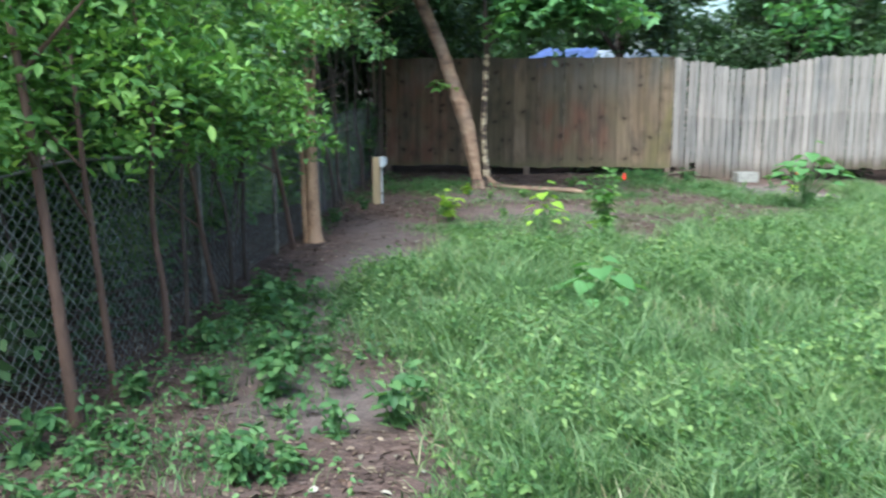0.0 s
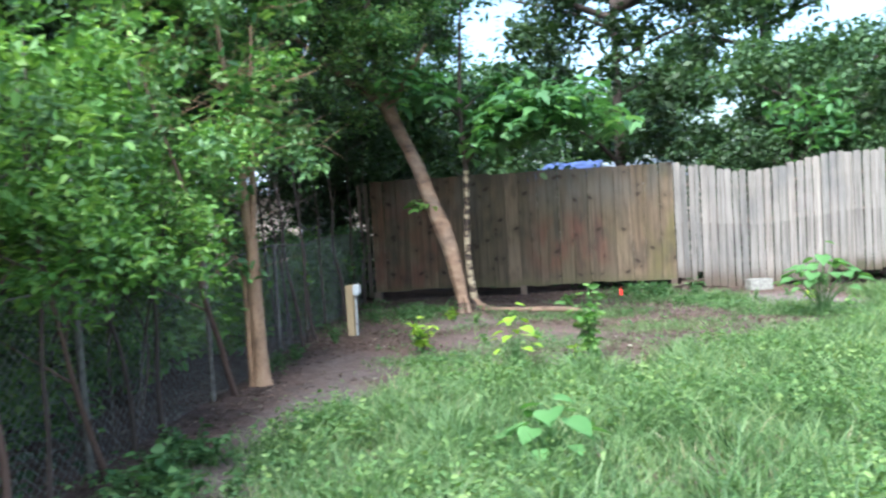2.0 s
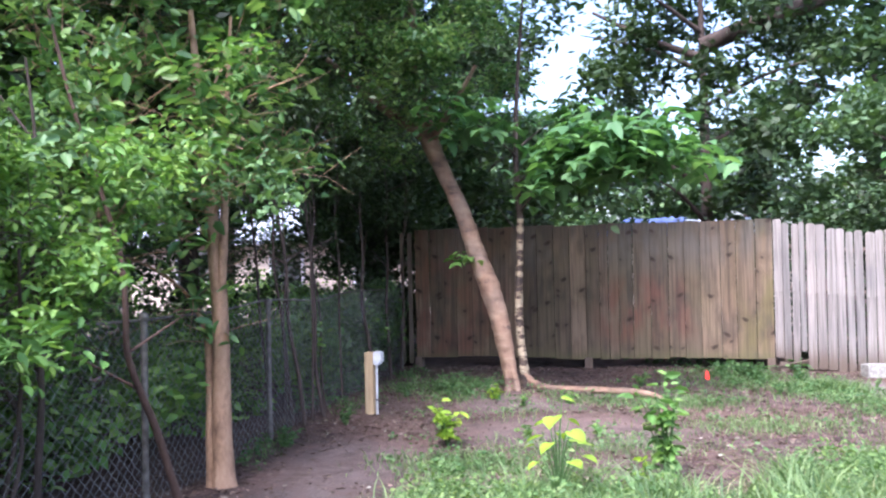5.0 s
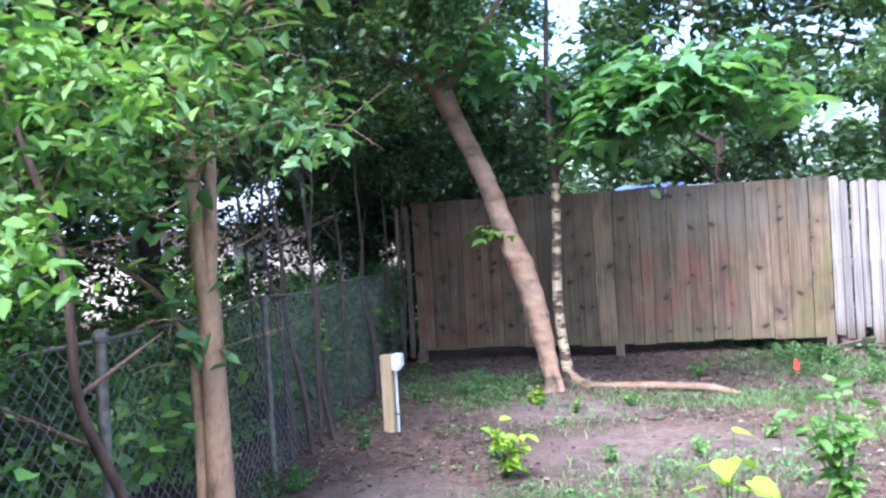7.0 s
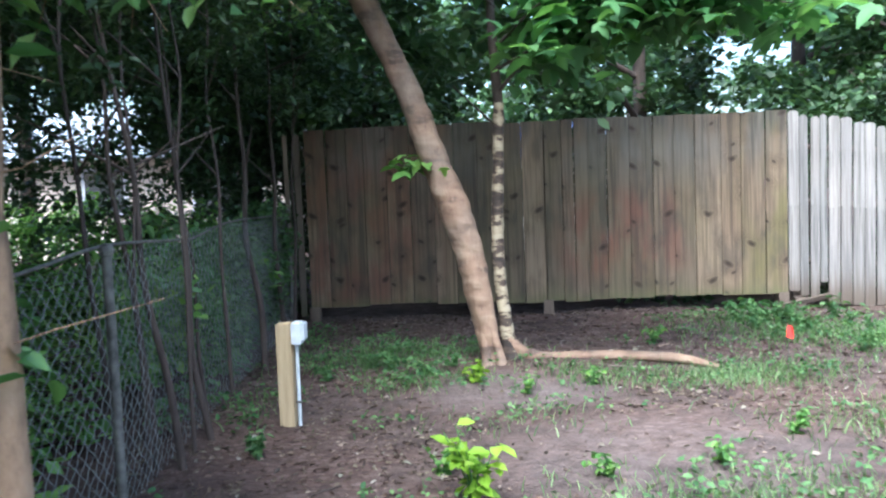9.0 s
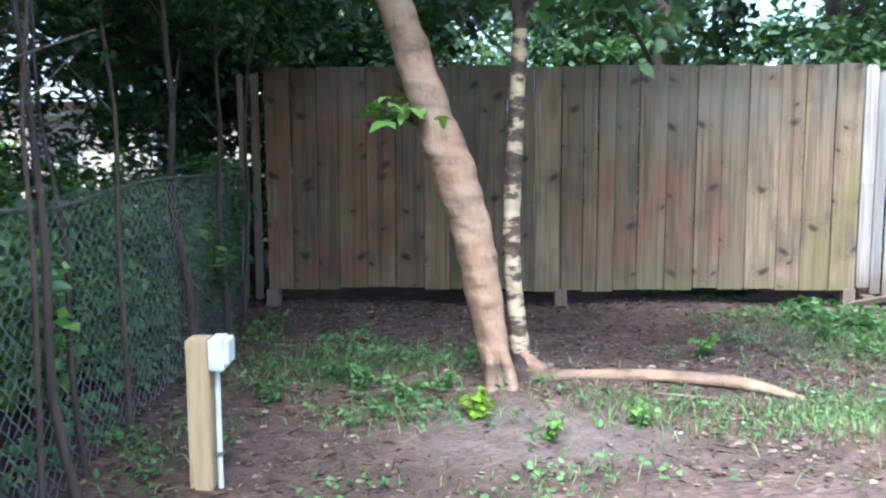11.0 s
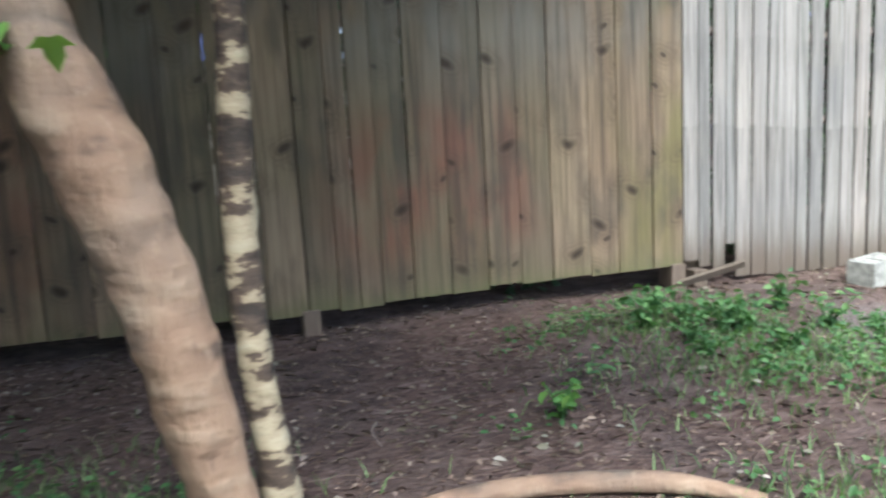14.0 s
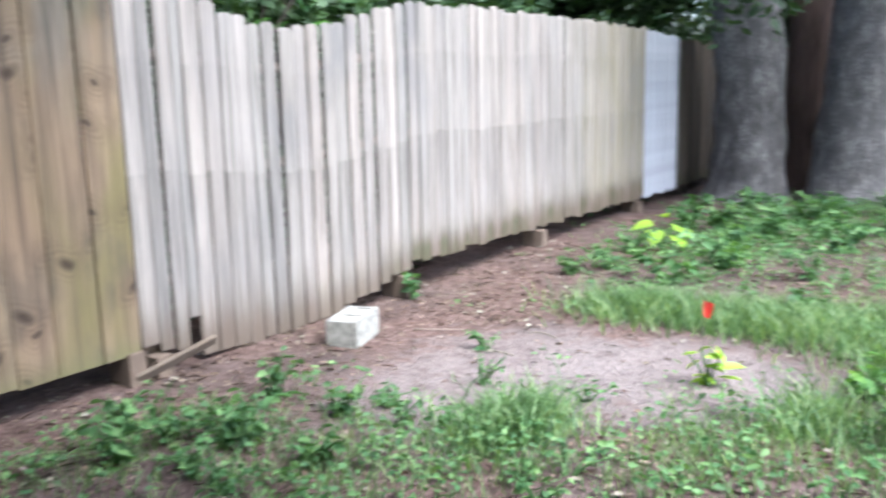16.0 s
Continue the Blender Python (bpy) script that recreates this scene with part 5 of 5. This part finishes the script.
def cinder_block():
    b = thing("concrete_block", (6.03, -0.43, -0.11), "pale concrete block lying by the fence", "block")
    bm = bmesh.new()
    L, D, H, w = 0.36, 0.19, 0.20, 0.03
    box(bm, -L / 2, L / 2, -D / 2, -D / 2 + w, 0, H, 0.005)
    box(bm, -L / 2, L / 2, D / 2 - w, D / 2, 0, H, 0.005)
    for x0, x1 in ((-L / 2, -L / 2 + w), (-w / 2, w / 2), (L / 2 - w, L / 2)):
        box(bm, x0, x1, -D / 2 + w, D / 2 - w, 0.0, H - 0.004)
    box(bm, -L / 2 + w, L / 2 - w, -D / 2 + w, D / 2 - w, H - 0.05, H - 0.012)
    part("shell", bm, CONCRETE, b)
    b.rotation_euler = (0, 0, 0.3)


def marker_flag(x, y, z, turn, up=0.0):
    f = thing("marker_flag", (x, y, z), "small red plastic marker flag on a thin wire", "flag", "red marker flags")
    part("wire", np_mesh("wire", *tube([(0, 0, -0.05, 0.0016), (0.004, 0, 0.15, 0.0016), (0, 0, 0.32 + up, 0.0016)], 2, 5, 0)), STEEL, f)
    n = 6
    gx, gz = np.meshgrid(np.linspace(0.002, 0.042, n), np.linspace(0.23 + up, 0.31 + up, n), indexing="ij")
    gy = 0.014 * np.sin(gx * 60 + gz * 20)
    v = np.stack([gx, gy, gz - gx * 0.35], -1).reshape(-1, 3)
    i, j = np.meshgrid(np.arange(n - 1), np.arange(n - 1), indexing="ij")
    i, j = i.ravel(), j.ravel()
    part("flag", np_mesh("flag", v, np.stack([i * n + j, (i + 1) * n + j, (i + 1) * n + j + 1, i * n + j + 1], 1), True), RED_FLAG, f)
    f.rotation_euler = (0.05, 0.04, turn)


meter_post()
cinder_block()
marker_flag(3.86, -2.97, -0.01, -1.08)
marker_flag(6.28, -2.39, -0.07, -0.5, 0.1)
marker_flag(6.5, -5.8, -0.05, 0.9)


def plant(name, x, y, height, spread, leaf, size, n, seed, label, wide=0.6, stems=5, low=0.25, category="plant"):
    """An upright weed: stems from one root, leaves along them."""
    rng = np.random.default_rng(seed)
    t = thing(name, (x, y, float(ground_z(x, y))), label, category)
    places, ways = [], []
    for k in range(stems):
        a = rng.uniform(0, 6.28)
        d = np.array([math.cos(a), math.sin(a), 0]) * spread * rng.uniform(0.2, 1.0)
        h = height * rng.uniform(0.7, 1.05)
        rows = [(0, 0, -0.03, 0.006), (*(d * 0.4)[:2], h * 0.5, 0.005), (*d[:2], h, 0.002)]
        limb(rows, LEAF_WEED, t, "stem", 5, 0, 0, 3)
        line = spline(rows, 8)[:, :3]
        for p in line[rng.integers(int(len(line) * low), len(line), max(2, n // stems))]:
            places.append(p + rng.normal(size=3) * size * 0.15)
            w = rng.normal(size=3) * [1, 1, 0.25]
            ways.append(w)
    part("leaves", np_mesh("leaves", *leaves(np.array(places), size, rng, 0.15, wide, np.array(ways))), leaf, t)
    return t


def heart_leaf(size):
    """A heart-shaped leaf from its stalk outwards along x, creased at the midrib and cupped."""
    half = [(-0.08, 0.16), (0.02, 0.36), (0.25, 0.44), (0.5, 0.36), (0.76, 0.18)]
    bm = bmesh.new()
    mid = [bm.verts.new((x * size, 0, z * size)) for x, z in ((0.0, 0.0), (0.12, 0.0), (0.3, 0.01), (0.52, 0.0), (0.78, -0.05), (1.0, -0.13))]
    for sgn in (-1, 1):
        rim = [bm.verts.new((x * size, sgn * y * size, (0.09 * y / 0.44 - 0.10 * x * x) * size)) for x, y in half]
        for a in range(5):
            quad = [mid[a], mid[a + 1]] + ([rim[a]] if a == 0 else [rim[a], rim[a - 1]])
            bm.faces.new(quad if sgn > 0 else quad[::-1])
        last = [mid[5], rim[4], mid[4]]
        bm.faces.new(last if sgn > 0 else last[::-1])
    me = bpy.data.meshes.new("leaf")
    bm.to_mesh(me)
    bm.free()
    me.polygons.foreach_set("use_smooth", np.ones(len(me.polygons), dtype=bool))
    return me


def broad_plant(x, y, height, spread, leaf, size, n, seed, label, name="broad_weed"):
    """A soft weed of long stalks, each with one heart-shaped leaf held nearly level."""
    rng = np.random.default_rng(seed)
    t = thing(name, (x, y, float(ground_z(x, y))), label, "plant")
    shapes = [heart_leaf(size * k) for k in (0.75, 1.0, 1.25)]
    for k in range(n):
        a = k * 2.4 + rng.uniform(-0.4, 0.4)
        q = math.sqrt((k + 0.5) / n)
        h = height * (1.05 - 0.55 * q) * rng.uniform(0.85, 1.1)
        d = np.array([math.cos(a), math.sin(a)]) * spread * q
        limb([(0, 0, -0.03, 0.006), (*(d * 0.35), h * 0.6, 0.005), (*d, h, 0.0025)], LEAF_WEED, t, "stalk", 5, 0, 0, 3)
        ob = part("leaf", shapes[k % 3], leaf, t)
        ob.location = (*d, h)
        ob.rotation_euler = (rng.uniform(-0.25, 0.25), rng.uniform(0.05, 0.5), a + rng.uniform(-0.4, 0.4))
    return t


broad_plant(2.80, -7.1, 0.66, 0.17, LEAF_LIME, 0.11, 14, 91, "yellow-green broad-leaved weed among the grass", "lime_weed")
plant("leafy_weed", 3.44, -6.27, 0.66, 0.28, LEAF_BUSH, 0.09, 170, 92, "bushy bright green weed at the edge of the grass", 0.5, 10, 0.1)
plant("lime_weed", 1.71, -5.35, 0.34, 0.16, LEAF_LIME, 0.085, 70, 93, "small yellow-green weed on bare earth", 0.6, 6, 0.3)
broad_plant(3.16, -9.7, 0.42, 0.25, LEAF_PALE, 0.15, 19, 94, "low weed with big soft leaves in the grass")
broad_plant(6.05, -3.9, 0.80, 0.48, LEAF_PALE, 0.16, 36, 95, "loose broad-leaved weed beyond the grass", "leafy_weed")
plant("lime_weed", 3.3, -6.55, 0.22, 0.08, LEAF_LIME, 0.07, 12, 96, "tiny yellow-green weed beside a bushy weed", 0.7, 3, 0.3)
plant("leafy_weed", 6.27, -2.45, 0.22, 0.14, LEAF_LIME, 0.11, 16, 97, "pale weed sprouting from sandy earth", 0.4, 5, 0.2)
broad_plant(9.6, -1.0, 0.3, 0.2, LEAF_LIME, 0.19, 8, 98, "yellowish broad-leaved weed near the fence")
plant("leafy_weed", 4.35, -0.55, 0.2, 0.14, LEAF_WEED, 0.06, 40, 99, "dark green weed at the foot of the fence", 0.6, 6, 0.2)
plant("leafy_weed", 5.05, -0.75, 0.22, 0.18, LEAF_WEED, 0.055, 50, 100, "green weed at the foot of the fence", 0.6, 6, 0.2)
plant("leafy_weed", 4.45, -1.05, 0.2, 0.2, LEAF_WEED, 0.045, 80, 101, "green weed on bare earth", 0.6, 7, 0.1)
# single weeds on the bare strip by the wire fence, round the trees and along the board fence
for k, (x, y, h, w, leaf) in enumerate((
    (1.20, -11.39, 0.2, 0.15, LEAF_WEED), (1.49, -11.30, 0.24, 0.14, LEAF_WEED), (2.15, -11.55, 0.26, 0.18, LEAF_WEED), (1.02, -9.90, 0.26, 0.2, LEAF_WEED), (0.72, -12.17, 0.24, 0.2, LEAF_WEED),
    (0.86, -11.48, 0.18, 0.12, LEAF_WEED), (1.91, -11.72, 0.16, 0.12, LEAF_WEED), (0.93, -10.54, 0.22, 0.16, LEAF_WEED), (1.43, -10.78, 0.2, 0.16, LEAF_WEED), (1.25, -10.15, 0.22, 0.2, LEAF_WEED),
    (1.65, -12.1, 0.18, 0.14, LEAF_WEED), (1.05, -12.0, 0.14, 0.12, LEAF_WEED), (0.62, -2.74, 0.15, 0.18, LEAF_WEED), (1.07, -2.55, 0.16, 0.18, LEAF_WEED), (1.70, -3.18, 0.13, 0.08, LEAF_LIME),
    (2.04, -3.41, 0.12, 0.10, LEAF_BUSH), (1.54, -2.73, 0.10, 0.10, LEAF_WEED), (3.18, -1.76, 0.16, 0.14, LEAF_BUSH), (4.14, -0.82, 0.2, 0.18, LEAF_WEED), (2.49, -3.22, 0.12, 0.10, LEAF_BUSH),
    (4.98, -1.20, 0.16, 0.16, LEAF_WEED), (4.53, -1.10, 0.2, 0.2, LEAF_WEED), (4.51, -1.48, 0.16, 0.18, LEAF_WEED), (9.04, -1.71, 0.26, 0.3, LEAF_WEED), (9.91, -2.42, 0.3, 0.35, LEAF_WEED), (7.75, -2.57, 0.2, 0.2, LEAF_WEED),
    (6.46, -3.13, 0.2, 0.22, LEAF_BUSH), (8.31, -0.75, 0.16, 0.16, LEAF_WEED), (10.6, -1.2, 0.3, 0.4, LEAF_WEED), (11.5, -1.8, 0.3, 0.4, LEAF_WEED), (0.45, -5.7, 0.16, 0.15, LEAF_WEED), (0.55, -4.6, 0.14, 0.12, LEAF_WEED),
    (1.35, -2.9, 0.14, 0.16, LEAF_WEED), (0.9, -2.35, 0.14, 0.16, LEAF_WEED), (2.35, -5.0, 0.12, 0.14, LEAF_BUSH), (2.9, -4.9, 0.12, 0.14, LEAF_BUSH), (1.55, -4.9, 0.14, 0.14, LEAF_BUSH), (3.4, -4.4, 0.12, 0.12, LEAF_BUSH),
)):
    plant("small_weed", x, y, h, w, leaf, 0.32 * h if leaf is not LEAF_LIME else 0.06, 60, 300 + k, "small leafy weed growing on bare earth", 0.6, 6, 0.15)
strip = random.Random(77)
for k in range(28):
    y = strip.uniform(-12.6, -8.6)
    x = fence_x(y) + 0.25 + 1.0 * strip.random() ** 1.3
    plant("small_weed", x, y, strip.uniform(0.1, 0.22), strip.uniform(0.1, 0.2), LEAF_WEED, strip.uniform(0.04, 0.065), 44, 400 + k, "small leafy weed growing on bare earth", 0.55, 4, 0.15)
for k in range(34):
    plant("small_weed", strip.uniform(8.2, 12.6), strip.uniform(-3.6, -0.7), strip.uniform(0.16, 0.34), strip.uniform(0.16, 0.32), LEAF_WEED, strip.uniform(0.06, 0.1), 60, 500 + k, "small leafy weed growing on bare earth", 0.55, 6, 0.1)
for k in range(16):
    plant("small_weed", strip.uniform(3.6, 6.4), strip.uniform(-2.6, -0.7), strip.uniform(0.08, 0.18), strip.uniform(0.1, 0.2), LEAF_WEED, strip.uniform(0.03, 0.05), 36, 560 + k, "small leafy weed growing on bare earth", 0.55, 5, 0.1)
plant("leafy_weed", 7.05, -0.12, 0.22, 0.10, LEAF_WEED, 0.06, 24, 102, "green weed at the foot of a fence post", 0.6, 4, 0.2)


# ---- grass, low weeds and litter ----
def grass_weight(x, y):
    """How thickly grass stands: the rank lawn on the open side, sparse patches elsewhere."""
    n = np.array([noise.noise(Vector((a * 0.9, b * 0.9, 3.0))) for a, b in zip(x, y)])
    edge_y = np.interp(x, [1.4, 2.0, 2.8, 4.0, 5.0, 6.0, 7.5, 12], [-7.6, -6.9, -6.6, -6.2, -5.2, -4.4, -3.9, -3.2])
    edge_x = np.interp(y, [-16, -13, -11.5, -9.2, -7.3, -6.0], [2.9, 2.6, 2.35, 1.25, 1.45, 1.8])
    lawn = smooth(edge_y - y + n * 0.5, -0.15, 0.5) * smooth(x - edge_x + n * 0.4, -0.15, 0.45)
    return lawn, n


def lawn():
    rng = np.random.default_rng(201)
    pieces, dry = [], []
    for x0, x1, y0, y1, count, h, w in ((1.0, 7.0, -15.5, -9.5, 178000, 0.16, 0.0075), (1.0, 9.5, -9.5, -3.4, 150000, 0.16, 0.010), (7.0, 15.5, -15.5, -3.0, 66000, 0.18, 0.016), (2.0, 15.5, -20.0, -15.5, 30000, 0.18, 0.018)):
        xy = rng.uniform((x0, y0), (x1, y1), (count, 2))
        wt, n = grass_weight(xy[:, 0], xy[:, 1])
        rim = smooth(15.5 - xy[:, 0] + n * 1.5, 0.3, 3.0) * smooth(xy[:, 1] + 20.0 + n * 1.5, 0.3, 3.0)
        keep = rng.uniform(size=count) < wt * rim * np.clip(0.95 + n * 0.5, 0.6, 1)
        xy, n = xy[keep], n[keep]
        pieces.append(blades(xy, ground_z(xy[:, 0], xy[:, 1]) - 0.01, h * np.clip(0.85 + n * 0.7 + 0.5 * np.sin(xy[:, 0] * 9.1 + np.sin(xy[:, 1] * 7.3) * 2) * np.sin(xy[:, 1] * 8.3), 0.4, 1.6), rng, w, 1.15))
        some = rng.uniform(size=len(xy)) < 0.02
        dry.append(blades(xy[some], ground_z(*xy[some].T) - 0.01, np.full(some.sum(), h * 1.1), rng, w * 0.7, 0.9))
    # ragged taller tufts that bend over
    tufts = rng.uniform((2.0, -14.5), (10.0, -4.5), (900, 2))
    wt, n = grass_weight(tufts[:, 0], tufts[:, 1])
    for (x, y), tall in zip(tufts[wt > 0.7], rng.uniform(0.2, 0.38, len(tufts))):
        k = int(rng.integers(26, 60))
        xy = np.array([x, y]) + rng.normal(size=(k, 2)) * 0.07
        pieces.append(blades(xy, ground_z(*xy.T) - 0.01, np.full(k, tall), rng, 0.0085, 1.35))
    tagged(part("lawn_grass", np_mesh("lawn_grass", *joined(pieces)), GRASS), "lush uncut green grass", "grass", kind="stuff")
    spots = rng.uniform((1.2, -14.0), (9.0, -4.0), (7600, 2))
    wt, n = grass_weight(spots[:, 0], spots[:, 1])
    spots = spots[rng.uniform(size=len(spots)) < wt * smooth(n, -0.25, 0.35)]
    pl = np.vstack([np.array([x, y, float(ground_z(x, y)) + q]) + rng.normal(size=(15, 3)) * [0.065, 0.065, 0.045] for (x, y), q in zip(spots, rng.uniform(0.08, 0.2, len(spots)))])
    tagged(part("lawn_weeds", np_mesh("lawn_weeds", *leaves(pl, 0.035, rng, 0.0, 0.5, rng.normal(size=(len(pl), 3)) * [1, 1, 0.5], 0.55)), LAWN_LEAF), "fine broad-leaved weeds growing through the grass", "weeds", kind="stuff")
    for x, y, k in ((2.37, -8.04, 240), (2.0, -7.6, 120), (6.6, -5.6, 160)):
        xy = np.array([x, y]) + rng.normal(size=(k, 2)) * [0.16, 0.12]
        dry.append(blades(xy, ground_z(*xy.T) - 0.005, np.full(k, 0.13), rng, 0.006, 1.7))
    tagged(part("dry_grass", np_mesh("dry_grass", *joined(dry)), STRAW), "thin dry grass stalks among the green", "grass", kind="stuff")


# sparse green patches: centre, half sizes, blades, weeds
PATCHES = [
    (0.95, -11.6, 0.5, 0.8, 160, 120), (0.95, -10.0, 0.4, 1.0, 160, 150),
    (1.0, -2.0, 0.9, 0.6, 1500, 260), (2.6, -3.0, 0.6, 0.4, 500, 60), (4.4, -1.6, 1.0, 0.7, 1500, 360), (5.0, -2.0, 0.45, 0.5, 500, 60), (5.4, -2.75, 0.7, 0.4, 1200, 160),
    (9.8, -1.5, 1.9, 0.9, 700, 1700), (4.2, -0.7, 0.8, 0.4, 500, 150), (2.9, -5.4, 1.0, 0.5, 900, 140), (2.0, -6.1, 0.6, 0.5, 1600, 120), (1.5, -10.6, 0.5, 1.2, 700, 260),
    (0.95, -9.8, 0.3, 0.9, 300, 240), (1.3, -12.2, 0.6, 0.5, 500, 200), (3.6, -3.0, 0.7, 0.5, 1300, 90), (6.0, -3.4, 0.9, 0.35, 2000, 200), (4.3, -4.2, 0.9, 0.5, 1200, 60),
    (0.35, -5.9, 0.15, 0.5, 100, 60), (0.3, -3.6, 0.25, 0.5, 60, 80), (0.2, -1.0, 0.3, 0.5, 120, 60), (9.3, -3.4, 2.0, 0.9, 2500, 1200), (12.2, -2.0, 1.8, 1.2, 2000, 1200), (1.3, -3.1, 0.5, 0.3, 300, 120), (1.9, -4.0, 0.8, 0.5, 150, 60),
]


def ground_cover():
    rng = np.random.default_rng(202)
    g, places = [], []
    for x, y, rx, ry, nb, nw in PATCHES:
        xy = np.array([x, y]) + rng.normal(size=(nb, 2)) * [rx * 0.5, ry * 0.5]
        g.append(blades(xy, ground_z(*xy.T) - 0.01, np.full(nb, 0.09), rng, 0.006, 0.9))
        for px, py in np.array([x, y]) + rng.normal(size=(nw // 4, 2)) * [rx * 0.55, ry * 0.55]:
            k = rng.integers(6, 16)
            s = rng.uniform(0.03, 0.08)
            q = np.array([px, py, float(ground_z(px, py))]) + rng.normal(size=(k, 3)) * [s, s, 0.3 * s] + [0, 0, rng.uniform(0.02, 0.11)]
            places.append(q)
    # taller tufts: centre, half sizes, blades
    for x, y, rx, ry, nb in ((5.28, -1.93, 0.3, 0.2, 1500), (7.4, -1.75, 0.35, 0.5, 2600), (7.45, -2.6, 0.4, 0.6, 3000), (7.1, -3.3, 0.5, 0.4, 1500), (5.95, -3.0, 0.35, 0.2, 500)):
        xy = np.array([x, y]) + rng.normal(size=(nb, 2)) * [rx * 0.5, ry * 0.5]
        g.append(blades(xy, ground_z(*xy.T) - 0.01, rng.uniform(0.1, 0.21, nb), rng, 0.009, 1.0))
    tagged(part("short_grass", np_mesh("short_grass", *joined(g)), GRASS), "sparse short grass on bare earth", "grass", kind="stuff")
    pl = np.vstack(places)
    tagged(part("low_weeds", np_mesh("low_weeds", *leaves(pl, 0.034, rng, 0.0, 0.6, rng.normal(size=(len(pl), 3)) * [1, 1, 0.3])), LEAF_WEED), "low broad-leaved weeds scattered on earth", "weeds", kind="stuff")
    n = 52000
    xy = np.column_stack([rng.uniform(-0.2, 9.5, n), rng.uniform(-12.5, 0.2, n)])
    wt, _ = grass_weight(xy[:, 0], xy[:, 1])
    bare = np.zeros(n)
    for sx, sy, rx, ry, amount in SAND:
        bare = np.maximum(bare, 1 - smooth(np.hypot((xy[:, 0] - sx) / rx, (xy[:, 1] - sy) / ry), 0.7, 1.2))
    xy = xy[rng.uniform(size=n) > np.maximum(wt * 0.97, bare * 0.88)]
    pl = np.column_stack([xy, ground_z(*xy.T) + 0.006])
    tagged(part("leaf_litter", np_mesh("leaf_litter", *leaves(pl, 0.029, rng, 0.0, 0.42, rng.normal(size=(len(pl), 3)) * [1, 1, 0.06], 0.6)), LITTER), "dry fallen leaves and bark chips on earth", "leaf litter", kind="stuff")
    # bleached chips and bits of bark, and fallen needles and straws
    pick = rng.uniform(size=len(pl)) < 0.06
    chips = pl[pick] + np.column_stack([rng.normal(size=(pick.sum(), 2)) * 0.05, np.full(pick.sum(), 0.006)])
    tagged(part("bark_chips", np_mesh("bark_chips", *leaves(chips, 0.032, rng, 0.0, 0.5, rng.normal(size=(len(chips), 3)) * [1, 1, 0.08], 0.7)), CHIP), "bleached bark chips and dry leaves on earth", "leaf litter", kind="stuff")
    pick = rng.uniform(size=len(pl)) < 0.14
    straws = pl[pick] + np.column_stack([rng.normal(size=(pick.sum(), 2)) * 0.06, np.full(pick.sum(), 0.008)])
    tagged(part("fallen_needles", np_mesh("fallen_needles", *leaves(straws, 0.075, rng, 0.0, 0.04, rng.normal(size=(len(straws), 3)) * [1, 1, 0.04], 0.6)), LITTER), "fallen needles and dry stalks on earth", "leaf litter", kind="stuff")
    # loose twigs
    for k in range(22):
        x, y, a = rng.uniform(0.5, 6.8), rng.uniform(-9.0, -0.5), rng.uniform(0, 6.28)
        if grass_weight(np.array([x]), np.array([y]))[0][0] > 0.3:
            continue
        L = rng.uniform(0.12, 0.4)
        t = thing("twig", (x, y, float(ground_z(x, y)) + 0.006), "thin dry twig lying on bare earth", "twig", "fallen twigs")
        limb([(0, 0, 0, 0.004), (L * 0.5 * math.cos(a), L * 0.5 * math.sin(a), 0.008, 0.0035), (L * math.cos(a + 0.2), L * math.sin(a + 0.2), 0.0, 0.002)], CHIP if k % 2 else DARK_BARK, t, "stem", 5, 0, 0, 3)


lawn()
ground_cover()
